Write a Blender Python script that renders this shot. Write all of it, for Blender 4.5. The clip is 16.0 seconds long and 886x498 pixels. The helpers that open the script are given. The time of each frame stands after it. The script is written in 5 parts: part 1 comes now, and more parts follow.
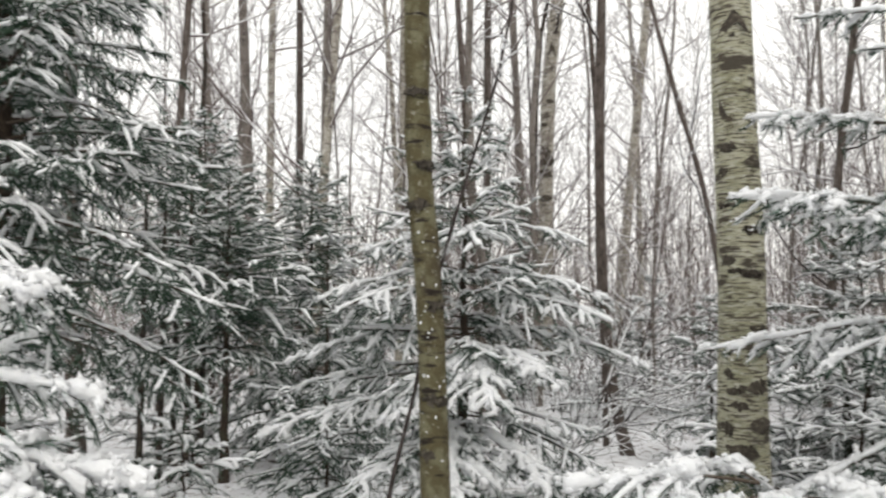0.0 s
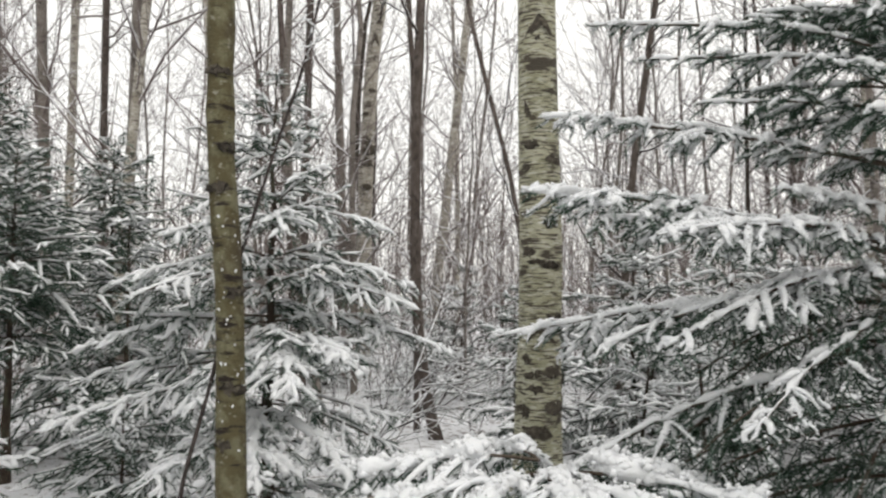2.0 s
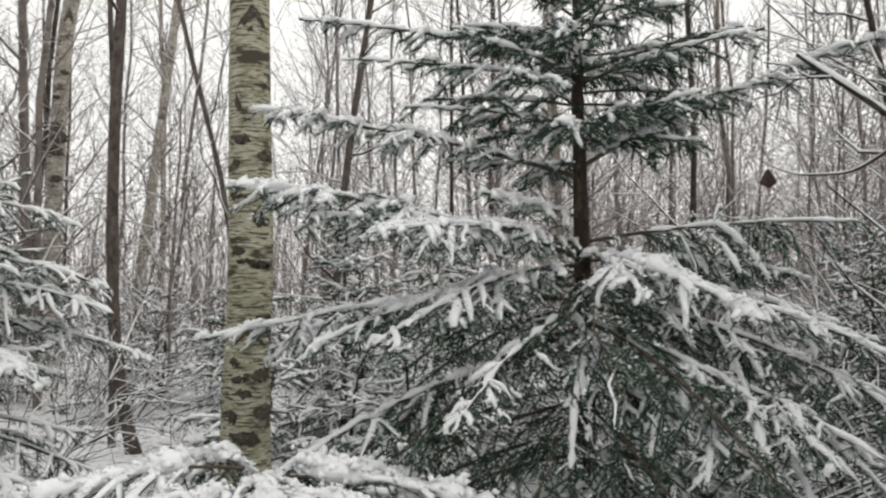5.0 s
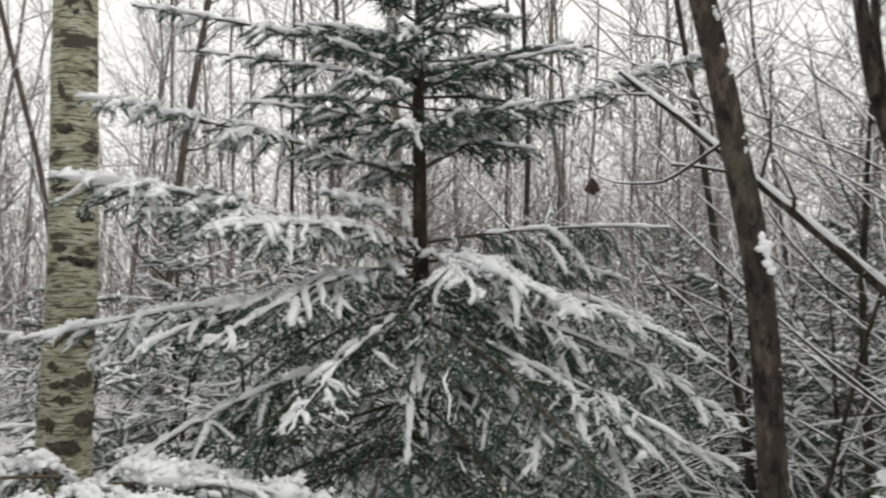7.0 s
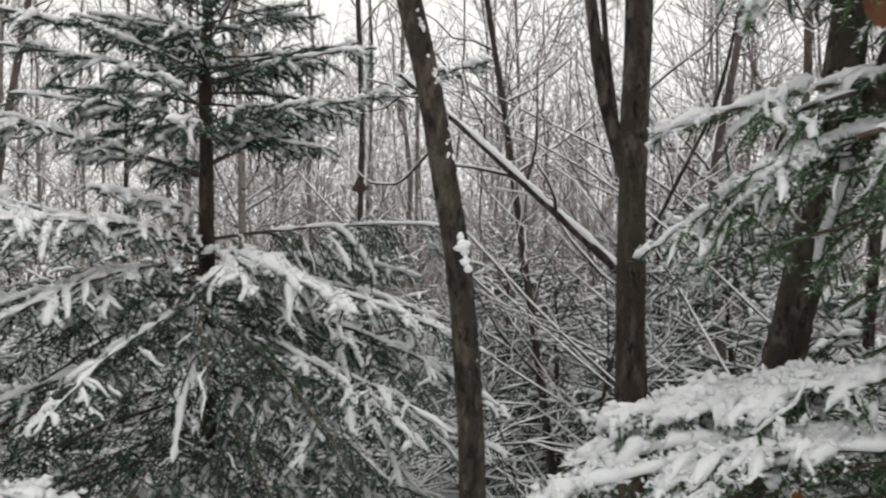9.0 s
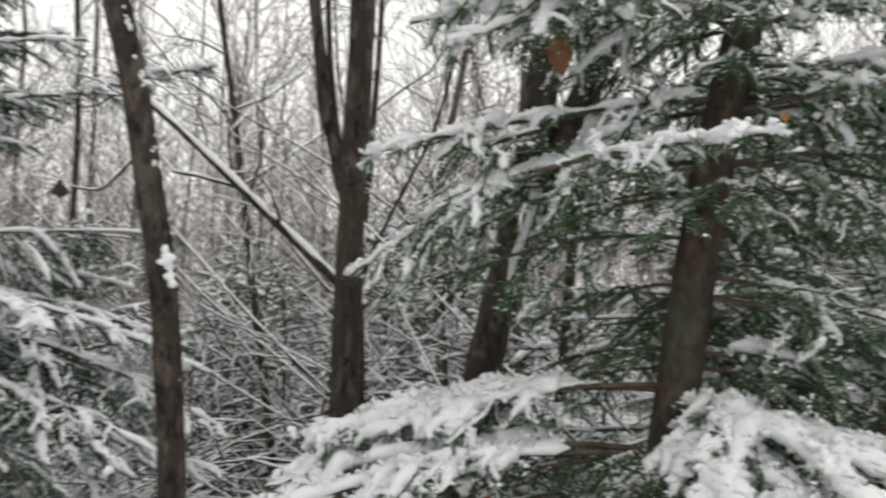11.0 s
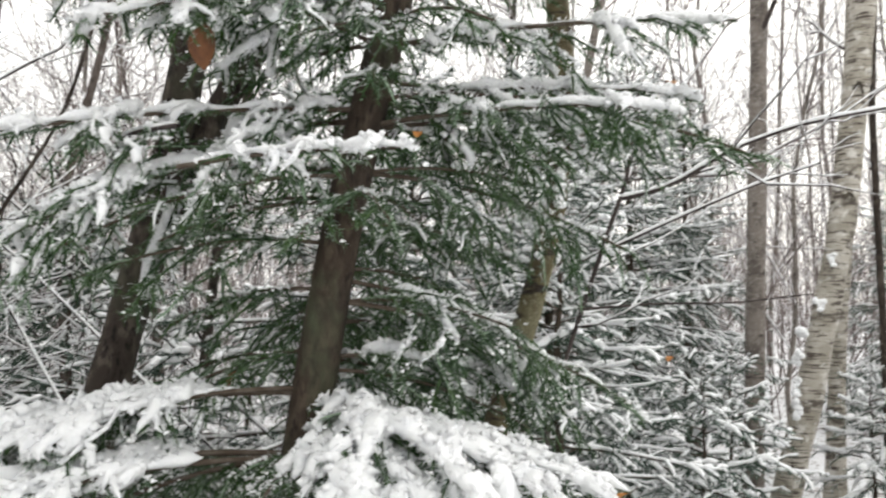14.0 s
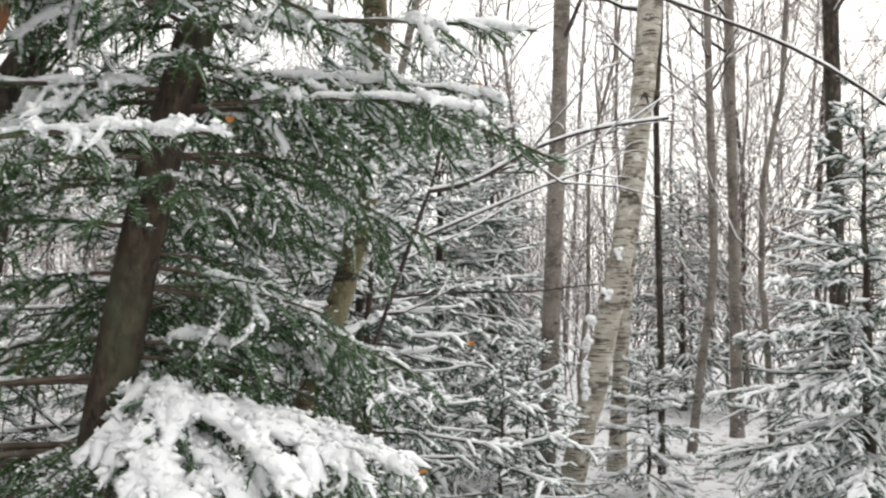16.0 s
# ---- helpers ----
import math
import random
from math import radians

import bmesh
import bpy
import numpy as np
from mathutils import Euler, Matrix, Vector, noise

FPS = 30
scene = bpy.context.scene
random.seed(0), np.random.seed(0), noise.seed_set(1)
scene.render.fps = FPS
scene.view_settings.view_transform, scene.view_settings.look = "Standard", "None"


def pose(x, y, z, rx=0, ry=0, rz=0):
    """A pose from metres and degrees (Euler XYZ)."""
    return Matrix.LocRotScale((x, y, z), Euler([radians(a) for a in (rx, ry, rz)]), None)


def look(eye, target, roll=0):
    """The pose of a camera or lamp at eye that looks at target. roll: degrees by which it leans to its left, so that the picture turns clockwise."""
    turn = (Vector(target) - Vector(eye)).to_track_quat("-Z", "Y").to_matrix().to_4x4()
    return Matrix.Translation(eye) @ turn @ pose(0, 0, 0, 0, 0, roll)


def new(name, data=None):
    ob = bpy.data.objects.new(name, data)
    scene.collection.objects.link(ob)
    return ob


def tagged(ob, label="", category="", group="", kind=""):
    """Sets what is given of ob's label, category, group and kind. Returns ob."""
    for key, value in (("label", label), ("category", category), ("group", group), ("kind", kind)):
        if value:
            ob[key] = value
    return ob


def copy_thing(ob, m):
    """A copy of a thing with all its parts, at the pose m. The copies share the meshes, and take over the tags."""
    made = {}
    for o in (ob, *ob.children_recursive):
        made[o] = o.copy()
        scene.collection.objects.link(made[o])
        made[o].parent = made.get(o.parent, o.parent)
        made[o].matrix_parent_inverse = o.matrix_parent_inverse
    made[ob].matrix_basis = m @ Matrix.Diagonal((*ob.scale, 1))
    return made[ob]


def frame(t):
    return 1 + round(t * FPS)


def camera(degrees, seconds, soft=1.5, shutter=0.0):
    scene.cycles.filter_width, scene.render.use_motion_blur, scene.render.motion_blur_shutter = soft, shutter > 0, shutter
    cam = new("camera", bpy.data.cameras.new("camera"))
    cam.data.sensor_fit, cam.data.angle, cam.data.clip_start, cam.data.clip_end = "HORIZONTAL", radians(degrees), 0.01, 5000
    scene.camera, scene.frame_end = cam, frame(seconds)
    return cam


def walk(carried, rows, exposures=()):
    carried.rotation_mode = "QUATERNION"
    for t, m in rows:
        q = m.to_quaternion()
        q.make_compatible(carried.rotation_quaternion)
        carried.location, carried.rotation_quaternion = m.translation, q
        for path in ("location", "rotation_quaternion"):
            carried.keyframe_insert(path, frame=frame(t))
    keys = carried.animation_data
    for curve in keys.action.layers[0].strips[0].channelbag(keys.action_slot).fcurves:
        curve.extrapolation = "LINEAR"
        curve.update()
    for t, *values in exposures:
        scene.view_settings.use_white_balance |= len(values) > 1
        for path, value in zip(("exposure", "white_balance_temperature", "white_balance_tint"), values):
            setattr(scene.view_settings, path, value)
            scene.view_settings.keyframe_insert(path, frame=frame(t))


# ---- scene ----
H = 1.45
cam = camera(57.9, 16.0, soft=2.2, shutter=0.5)
PATH = [
    (0.0, pose(0.000, 0.000, 1.450, 94.05, -0.00, -0.00)),
    (0.5, pose(0.021, -0.005, 1.444, 93.91, -0.10, -4.10)),
    (1.0, pose(0.045, -0.010, 1.445, 93.53, 0.28, -7.95)),
    (1.5, pose(0.062, -0.018, 1.442, 93.20, -0.03, -10.43)),
    (2.0, pose(0.078, -0.017, 1.443, 93.30, -0.41, -12.63)),
    (2.5, pose(0.091, -0.022, 1.443, 93.87, -0.37, -16.01)),
    (3.0, pose(0.096, -0.020, 1.437, 93.69, -0.41, -20.91)),
    (3.5, pose(0.109, -0.010, 1.429, 93.02, -0.23, -25.09)),
    (4.0, pose(0.111, 0.012, 1.429, 93.06, -0.25, -28.10)),
    (4.5, pose(0.121, 0.046, 1.433, 93.35, -0.01, -30.62)),
    (7.0, pose(0.105, 0.021, 1.423, 93.65, -0.01, -44.26)),
    (7.5, pose(0.125, -0.049, 1.426, 93.82, 0.21, -48.61)),
    (8.0, pose(0.166, -0.127, 1.429, 94.06, -0.12, -51.48)),
    (8.5, pose(0.292, -0.258, 1.428, 93.39, 0.24, -51.79)),
    (11.0, pose(0.344, -0.368, 1.443, 93.89, 0.04, -71.50)),
    (11.5, pose(0.374, -0.374, 1.448, 93.25, 0.30, -78.62)),
    (12.0, pose(0.385, -0.362, 1.440, 92.61, 0.04, -83.13)),
    (12.5, pose(0.388, -0.352, 1.438, 92.67, -0.09, -86.84)),
    (13.0, pose(0.387, -0.351, 1.437, 92.33, 0.06, -89.24)),
    (13.5, pose(0.376, -0.366, 1.440, 92.61, 0.06, -92.08)),
    (14.0, pose(0.364, -0.390, 1.447, 93.99, 0.14, -96.11)),
    (14.5, pose(0.355, -0.390, 1.449, 94.28, -0.20, -99.63)),
    (15.0, pose(0.329, -0.384, 1.442, 94.14, 0.23, -103.94)),
    (15.5, pose(0.308, -0.378, 1.439, 93.92, -0.01, -106.99)),
    (16.0, pose(0.309, -0.384, 1.442, 93.22, -0.21, -109.44)),
]
walk(cam, PATH, [(0.0, 0.20), (4.5, -0.02), (8.5, -0.02), (11.0, 0.12), (12.5, 0.52), (14.5, 0.60), (16.0, 0.52)])

# ---- light: white overcast winter sky ----
world = bpy.data.worlds.new("overcast_sky")
scene.world = world
world.use_nodes = True
wt = world.node_tree
sky = wt.nodes.new("ShaderNodeTexSky")
sky.sky_type = "NISHITA"
sky.sun_disc = False
sky.sun_elevation, sky.sun_rotation = radians(32), radians(150)
sky.dust_density, sky.air_density = 4.0, 1.0
cloud = wt.nodes.new("ShaderNodeMix")
cloud.data_type = "RGBA"
cloud.inputs["Factor"].default_value = 0.88
cloud.inputs["B"].default_value = (12.2, 12.0, 11.5, 1)
wt.links.new(sky.outputs[0], cloud.inputs["A"])
bg = wt.nodes["Background"]
bg.inputs["Strength"].default_value = 0.1
wt.links.new(cloud.outputs["Result"], bg.inputs["Color"])
sun = new("sun", bpy.data.lights.new("sun", "SUN"))
sun.data.energy, sun.data.angle, sun.data.color = 0.7, radians(40), (1.0, 0.97, 0.93)
sun.matrix_world = look((8, -14, 20), (0, 0, 0))


# ---- materials ----
def mixed(nt, fac, a, b):
    m = nt.nodes.new("ShaderNodeMix")
    m.data_type = "RGBA"
    for sock, v in (("A", a), ("B", b)):
        if isinstance(v, tuple):
            m.inputs[sock].default_value = (*v, 1)
        else:
            nt.links.new(v, m.inputs[sock])
    nt.links.new(fac, m.inputs["Factor"])
    return m.outputs["Result"]


def noisy(nt, scale, stretch=(1, 1, 1), detail=4, lo=0.4, hi=0.6, rough=0.6):
    """A ramped noise, 0 to 1, in the object's own metres."""
    tc = nt.nodes.new("ShaderNodeTexCoord")
    mp = nt.nodes.new("ShaderNodeMapping")
    mp.inputs["Scale"].default_value = stretch
    info = nt.nodes.new("ShaderNodeObjectInfo")
    add = nt.nodes.new("ShaderNodeVectorMath")
    add.operation = "MULTIPLY_ADD"
    add.inputs[1].default_value = (37, 37, 37)
    nt.links.new(info.outputs["Random"], add.inputs[0])
    nt.links.new(tc.outputs["Object"], mp.inputs["Vector"])
    nt.links.new(mp.outputs[0], add.inputs[2])
    n = nt.nodes.new("ShaderNodeTexNoise")
    n.inputs["Scale"].default_value = scale
    n.inputs["Detail"].default_value = detail
    n.inputs["Roughness"].default_value = rough
    nt.links.new(add.outputs[0], n.inputs["Vector"])
    r = nt.nodes.new("ShaderNodeMapRange")
    r.inputs["From Min"].default_value, r.inputs["From Max"].default_value = lo, hi
    nt.links.new(n.outputs["Fac"], r.inputs["Value"])
    return r.outputs[0]


def material(name, colour, rough=0.85, layers=(), bump=0.0, bump_scale=60, bump_stretch=(1, 1, 1), spec=0.3):
    """layers: (colour, scale, stretch, lo, hi), each a noise mask of that colour over what is below."""
    m = bpy.data.materials.new(name)
    m.use_nodes = True
    nt = m.node_tree
    b = nt.nodes["Principled BSDF"]
    b.inputs["Roughness"].default_value = rough
    b.inputs["Specular IOR Level"].default_value = spec
    b.inputs["Base Color"].default_value = (*colour, 1)
    c = colour
    for col, scale, stretch, lo, hi in layers:
        c = mixed(nt, noisy(nt, scale, stretch, 4, lo, hi), c, col)
    if layers:
        nt.links.new(c, b.inputs["Base Color"])
    if bump:
        bp = nt.nodes.new("ShaderNodeBump")
        bp.inputs["Strength"].default_value = bump
        bp.inputs["Distance"].default_value = 0.01
        nt.links.new(noisy(nt, bump_scale, bump_stretch, 5, 0.2, 0.8), bp.inputs["Height"])
        nt.links.new(bp.outputs[0], b.inputs["Normal"])
    return m


def needle_material(name, dark, light, frost, amount, powder=0.8):
    """Needles of two greens, some of them rimed, with powder snow on whatever faces the sky."""
    m = bpy.data.materials.new(name)
    m.use_nodes = True
    nt = m.node_tree
    b = nt.nodes["Principled BSDF"]
    b.inputs["Roughness"].default_value = 0.75
    b.inputs["Specular IOR Level"].default_value = 0.15
    geo = nt.nodes.new("ShaderNodeNewGeometry")
    c = mixed(nt, noisy(nt, 9.0, lo=0.35, hi=0.65), dark, light)
    c = mixed(nt, noisy(nt, 200.0, detail=3, lo=0.46, hi=0.58, rough=0.8), c, tuple(0.4 * v for v in dark))
    r = nt.nodes.new("ShaderNodeMapRange")
    r.inputs["From Min"].default_value, r.inputs["From Max"].default_value = 1 - amount, 1 - amount + 0.12
    nt.links.new(geo.outputs["Random Per Island"], r.inputs["Value"])
    c = mixed(nt, r.outputs[0], c, frost)
    xyz = nt.nodes.new("ShaderNodeSeparateXYZ")
    nt.links.new(geo.outputs["Normal"], xyz.inputs[0])
    up = nt.nodes.new("ShaderNodeMapRange")
    up.inputs["From Min"].default_value, up.inputs["From Max"].default_value = 0.2, 1.0
    up.inputs["To Max"].default_value = powder
    nt.links.new(xyz.outputs["Z"], up.inputs["Value"])
    cut = nt.nodes.new("ShaderNodeMath")
    cut.operation = "MULTIPLY"
    nt.links.new(up.outputs[0], cut.inputs[0])
    nt.links.new(noisy(nt, 60.0, detail=5, lo=0.42, hi=0.62, rough=0.8), cut.inputs[1])
    nt.links.new(mixed(nt, cut.outputs[0], c, (0.66, 0.69, 0.69)), b.inputs["Base Color"])
    bp = nt.nodes.new("ShaderNodeBump")
    bp.inputs["Strength"].default_value = 0.7
    bp.inputs["Distance"].default_value = 0.006
    nt.links.new(noisy(nt, 220, (1, 1, 1), 3, 0.2, 0.8), bp.inputs["Height"])
    nt.links.new(bp.outputs[0], b.inputs["Normal"])
    return m


SNOW = material("snow", (0.90, 0.91, 0.92), 0.75, [((0.83, 0.845, 0.87), 22, (1, 1, 1), 0.45, 0.70)], 0.45, 130)
# snow on background twigs, with far haze painted into the same whitish colour
RIME_HAZE = material("rime_and_haze_on_twigs", (0.80, 0.80, 0.82), 0.8, [((0.62, 0.61, 0.62), 3, (1, 1, 1), 0.4, 0.7)])
NEEDLES = needle_material("spruce_needles", (0.016, 0.042, 0.025), (0.050, 0.104, 0.054), (0.22, 0.31, 0.26), 0.22, 0.45)
FIR = needle_material("fresh_green_needles", (0.030, 0.078, 0.026), (0.095, 0.172, 0.050), (0.26, 0.36, 0.25), 0.28, 0.4)
FAR_NEEDLES = needle_material("snowy_far_needles", (0.032, 0.056, 0.040), (0.072, 0.106, 0.072), (0.50, 0.54, 0.53), 0.12)
RIMED = needle_material("rimed_needles", (0.17, 0.24, 0.20), (0.32, 0.40, 0.35), (0.70, 0.73, 0.73), 0.40, 0.45)
TWIG = material("spruce_twig", (0.070, 0.052, 0.038), 0.9, [((0.12, 0.10, 0.08), 30, (1, 1, 1), 0.45, 0.65)])
SPRUCE_BARK = material("spruce_bark", (0.044, 0.032, 0.023), 0.95,
                       [((0.082, 0.063, 0.046), 34, (1, 1, 0.45), 0.47, 0.62), ((0.018, 0.013, 0.011), 52, (1, 1, 0.4), 0.54, 0.66), ((0.065, 0.075, 0.045), 6, (1, 1, 0.6), 0.54, 0.72), ((0.025, 0.019, 0.016), 9, (1, 1, 1), 0.5, 0.75)], 0.8, 40, (1, 1, 0.4))
GREY_BARK = material("dark_grey_brown_bark", (0.040, 0.031, 0.025), 0.95,
                     [((0.095, 0.078, 0.064), 30, (1, 1, 0.4), 0.48, 0.62), ((0.012, 0.009, 0.008), 44, (1, 1, 0.45), 0.52, 0.63), ((0.048, 0.050, 0.032), 5, (1, 1, 0.5), 0.54, 0.72)], 1.0, 45, (1, 1, 0.5))
BROWN_BARK = material("grey_brown_bark", (0.085, 0.068, 0.058), 0.95,
                      [((0.14, 0.118, 0.105), 18, (1, 1, 0.4), 0.44, 0.64), ((0.04, 0.032, 0.028), 24, (1, 1, 0.6), 0.52, 0.66)], 0.8, 45, (1, 1, 0.5))
PALE_BARK = material("pale_grey_bark", (0.20, 0.175, 0.155), 0.95,
                     [((0.105, 0.090, 0.080), 9, (1, 1, 0.6), 0.45, 0.62), ((0.29, 0.27, 0.25), 30, (1, 1, 1.6), 0.5, 0.7), ((0.05, 0.042, 0.036), 8, (0.7, 0.7, 2.5), 0.62, 0.68)], 0.6, 40)
OLIVE_BARK = material("olive_lichen_bark", (0.105, 0.090, 0.046), 0.95,
                      [((0.175, 0.165, 0.100), 14, (1, 1, 0.7), 0.46, 0.60), ((0.055, 0.040, 0.028), 3.5, (1, 1, 0.45), 0.47, 0.60),
                       ((0.30, 0.29, 0.23), 40, (1, 1, 1), 0.61, 0.68), ((0.026, 0.020, 0.016), 8, (0.6, 0.6, 2.8), 0.57, 0.63)], 1.0, 50)
BIRCH_BARK = material("green_grey_birch_bark", (0.44, 0.43, 0.315), 0.8,
                      [((0.30, 0.295, 0.195), 5, (1, 1, 1.5), 0.42, 0.62), ((0.54, 0.53, 0.44), 14, (1, 1, 3), 0.48, 0.66),
                       ((0.085, 0.072, 0.052), 15, (0.6, 0.6, 5.5), 0.535, 0.57), ((0.075, 0.064, 0.048), 3.0, (1, 1, 2.6), 0.57, 0.63), ((0.085, 0.07, 0.05), 22, (0.5, 0.5, 5.0), 0.60, 0.64)], 0.9, 26, (1, 1, 4))
WHITE_BIRCH = material("white_birch_bark", (0.46, 0.43, 0.375), 0.75,
                       [((0.30, 0.275, 0.225), 6, (1, 1, 1.2), 0.42, 0.62), ((0.085, 0.070, 0.058), 15, (0.5, 0.5, 5.0), 0.55, 0.585),
                        ((0.10, 0.085, 0.07), 4.0, (1, 1, 2.0), 0.56, 0.64), ((0.62, 0.60, 0.56), 12, (1, 1, 1.5), 0.56, 0.66)], 0.7, 30, (1, 1, 4))
BLACK_SCAR = material("black_birch_scar", (0.065, 0.055, 0.044), 0.95, [((0.15, 0.135, 0.10), 40, (1, 1, 1), 0.5, 0.7)], 0.6, 60)
BARE_TWIG = material("bare_twig", (0.130, 0.100, 0.094), 0.9, [((0.22, 0.185, 0.175), 4, (1, 1, 1), 0.4, 0.65)])
# frosted far twigs; the pale tone also stands in for distance haze
HAZE_TWIG = material("pale_frosted_haze_twig", (0.21, 0.175, 0.172), 0.9, [((0.46, 0.435, 0.435), 3, (1, 1, 1), 0.42, 0.62)])
DARK_TWIG = material("dark_twig", (0.040, 0.032, 0.030), 0.9, [((0.08, 0.065, 0.06), 20, (1, 1, 1), 0.45, 0.65)])
DEAD_LEAF = material("brown_dead_leaf", (0.17, 0.075, 0.034), 0.75, [((0.10, 0.042, 0.022), 30, (1, 1, 1), 0.45, 0.7)], 0.4, 60)
DARK_LEAF = material("dark_withered_leaf", (0.045, 0.030, 0.025), 0.9, [((0.09, 0.06, 0.05), 30, (1, 1, 1), 0.45, 0.7)], 0.4, 60)
ORANGE_LEAF = material("orange_dead_leaf", (0.42, 0.19, 0.05), 0.75, [((0.30, 0.12, 0.04), 40, (1, 1, 1), 0.45, 0.7)], 0.4, 60)
GROUND = material("snow_with_leaf_litter", (0.80, 0.81, 0.83), 0.85,
                  [((0.66, 0.66, 0.68), 2.5, (1, 1, 1), 0.4, 0.7), ((0.13, 0.095, 0.07), 16, (1, 1, 1), 0.575, 0.64), ((0.10, 0.075, 0.06), 5, (1, 1, 1), 0.60, 0.68)], 0.8, 30)


# ---- mesh tools ----
class Geo:
    """Collects vertices and faces, each with a material slot."""

    def __init__(self):
        self.v, self.f, self.n = [], {}, 0

    def add(self, verts, faces, slot=0):
        verts, faces = np.asarray(verts, float).reshape(-1, 3), np.asarray(faces, int)
        if len(faces):
            self.v.append(verts)
            self.f.setdefault((slot, faces.shape[1]), []).append(faces + self.n)
            self.n += len(verts)

    def mesh(self, name, mats, smooth=True):
        me = bpy.data.meshes.new(name)
        v = np.concatenate(self.v) if self.v else np.zeros((0, 3))
        loops, starts, slots, at = [], [], [], 0
        for (slot, size), fs in self.f.items():
            a = np.concatenate(fs)
            loops.append(a.ravel())
            starts.append(at + np.arange(len(a)) * size)
            slots.append(np.full(len(a), slot))
            at += a.size
        me.vertices.add(len(v))
        me.vertices.foreach_set("co", v.astype(np.float32).ravel())
        if loops:
            loops, starts, slots = np.concatenate(loops), np.concatenate(starts), np.concatenate(slots)
            me.loops.add(len(loops))
            me.loops.foreach_set("vertex_index", loops.astype(np.int32))
            me.polygons.add(len(starts))
            me.polygons.foreach_set("loop_start", starts.astype(np.int32))
            me.polygons.foreach_set("material_index", slots.astype(np.int32))
            me.polygons.foreach_set("use_smooth", np.full(len(starts), smooth))
        for m in mats:
            me.materials.append(m)
        me.update(calc_edges=True)
        return me


def part(name, geo, mats, parent, label=""):
    me = geo if isinstance(geo, bpy.types.Mesh) else geo.mesh(name, mats if isinstance(mats, (list, tuple)) else [mats])
    ob = new(name, me)
    ob.parent = parent
    return tagged(ob, label)


def thing(name, x, y, z, label, category, group="", kind=""):
    ob = new(name)
    ob.location = (x, y, z)
    return tagged(ob, label, category, group, kind)


def unit(a):
    return a / np.maximum(np.linalg.norm(a, axis=-1, keepdims=True), 1e-9)


UP = np.array([0.0, 0.0, 1.0])


def tubes(geo, P, R, sides, slot=0, flat=1.0):
    """Tubes along the lines P (n, K, 3) with radii R (n, K)."""
    n, K = P.shape[:2]
    if n == 0:
        return
    T = np.empty_like(P)
    T[:, 1:-1] = P[:, 2:] - P[:, :-2]
    T[:, 0], T[:, -1] = P[:, 1] - P[:, 0], P[:, -1] - P[:, -2]
    T = unit(T)
    ref = np.where(np.abs(T[:, :1, 2:3]) > 0.9, np.array([1.0, 0, 0]), UP)
    U = unit(np.cross(T, np.broadcast_to(ref, T.shape)))
    V = np.cross(U, T)
    a = np.arange(sides) * 2 * np.pi / sides
    ring = U[:, :, None] * np.cos(a)[:, None] + V[:, :, None] * (np.sin(a) * flat)[:, None]
    verts = P[:, :, None] + ring * R[:, :, None, None]
    idx = np.arange(n * K * sides).reshape(n, K, sides)
    nxt = np.roll(idx, -1, 2)
    geo.add(verts, np.stack([idx[:, :-1], nxt[:, :-1], nxt[:, 1:], idx[:, 1:]], -1).reshape(-1, 4), slot)


def smooth_line(points, K):
    """A smooth line of K points through the given ones."""
    p = np.asarray(points, float)
    s = np.concatenate([[0], np.cumsum(np.linalg.norm(np.diff(p, axis=0), axis=1))])
    q = np.linspace(0, s[-1], K)
    line = np.stack([np.interp(q, s, p[:, i]) for i in range(3)], 1)
    for _ in range(2):
        line[1:-1] = (line[:-2] + 2 * line[1:-1] + line[2:]) / 4
    return line


def children(rng, P, R, count, length, angle, lift, r_share=0.55, u0=0.25, K=4, curl=0.15, r_min=0.0015):
    """Side branches on the lines P: count on each, of lengths length[0] to length[1], at angle degrees, bent by lift towards the sky."""
    n, KP = P.shape[:2]
    i = np.repeat(np.arange(n), count)
    m = len(i)
    u = rng.uniform(u0, 0.97, m)
    x = u * (KP - 1)
    k = np.minimum(x.astype(int), KP - 2)
    w = (x - k)[:, None]
    base = P[i, k] * (1 - w) + P[i, k + 1] * w
    t = unit(P[i, k + 1] - P[i, k])
    side = unit(np.cross(t, rng.normal(size=(m, 3))))
    a = np.radians(rng.normal(angle, 10, m))[:, None]
    d = unit(t * np.cos(a) + side * np.sin(a))
    L = rng.uniform(*length, m) * (1.15 - 0.6 * u)
    s = np.linspace(0, 1, K)[None, :, None]
    Q = base[:, None] + d[:, None] * s * L[:, None, None] + UP * (lift * L)[:, None, None] * s ** 2
    Q = Q + np.cumsum(rng.normal(0, 1, (m, K, 3)) * (s > 0), 1) * (curl * L / K)[:, None, None]
    r = np.maximum((R[i, k] * (1 - w[:, 0]) + R[i, k + 1] * w[:, 0]) * r_share, r_min)
    return Q, r[:, None] * np.linspace(1, 0.35, K)[None] + 0.0003


def snow_lines(rng, P, R, thick, share=0.9):
    """Snow that lies along the upper side of branches; steep ones hold none."""
    d = unit(P[:, -1] - P[:, 0])
    keep = (np.abs(d[:, 2]) < 0.86) & (rng.random(len(P)) < share)
    P, R = P[keep], R[keep]
    r = (R * 0.75 + thick) * rng.uniform(0.55, 1.2, R.shape)
    r[:, -1] *= 0.5
    return P + UP * (R * 0.6 + r * 0.55)[:, :, None], r


# ---- conifer boughs ----
OCTA = np.array([(1, 0, 0), (0, 1, 0), (-1, 0, 0), (0, -1, 0), (0, 0, 1), (0, 0, -1)], float)
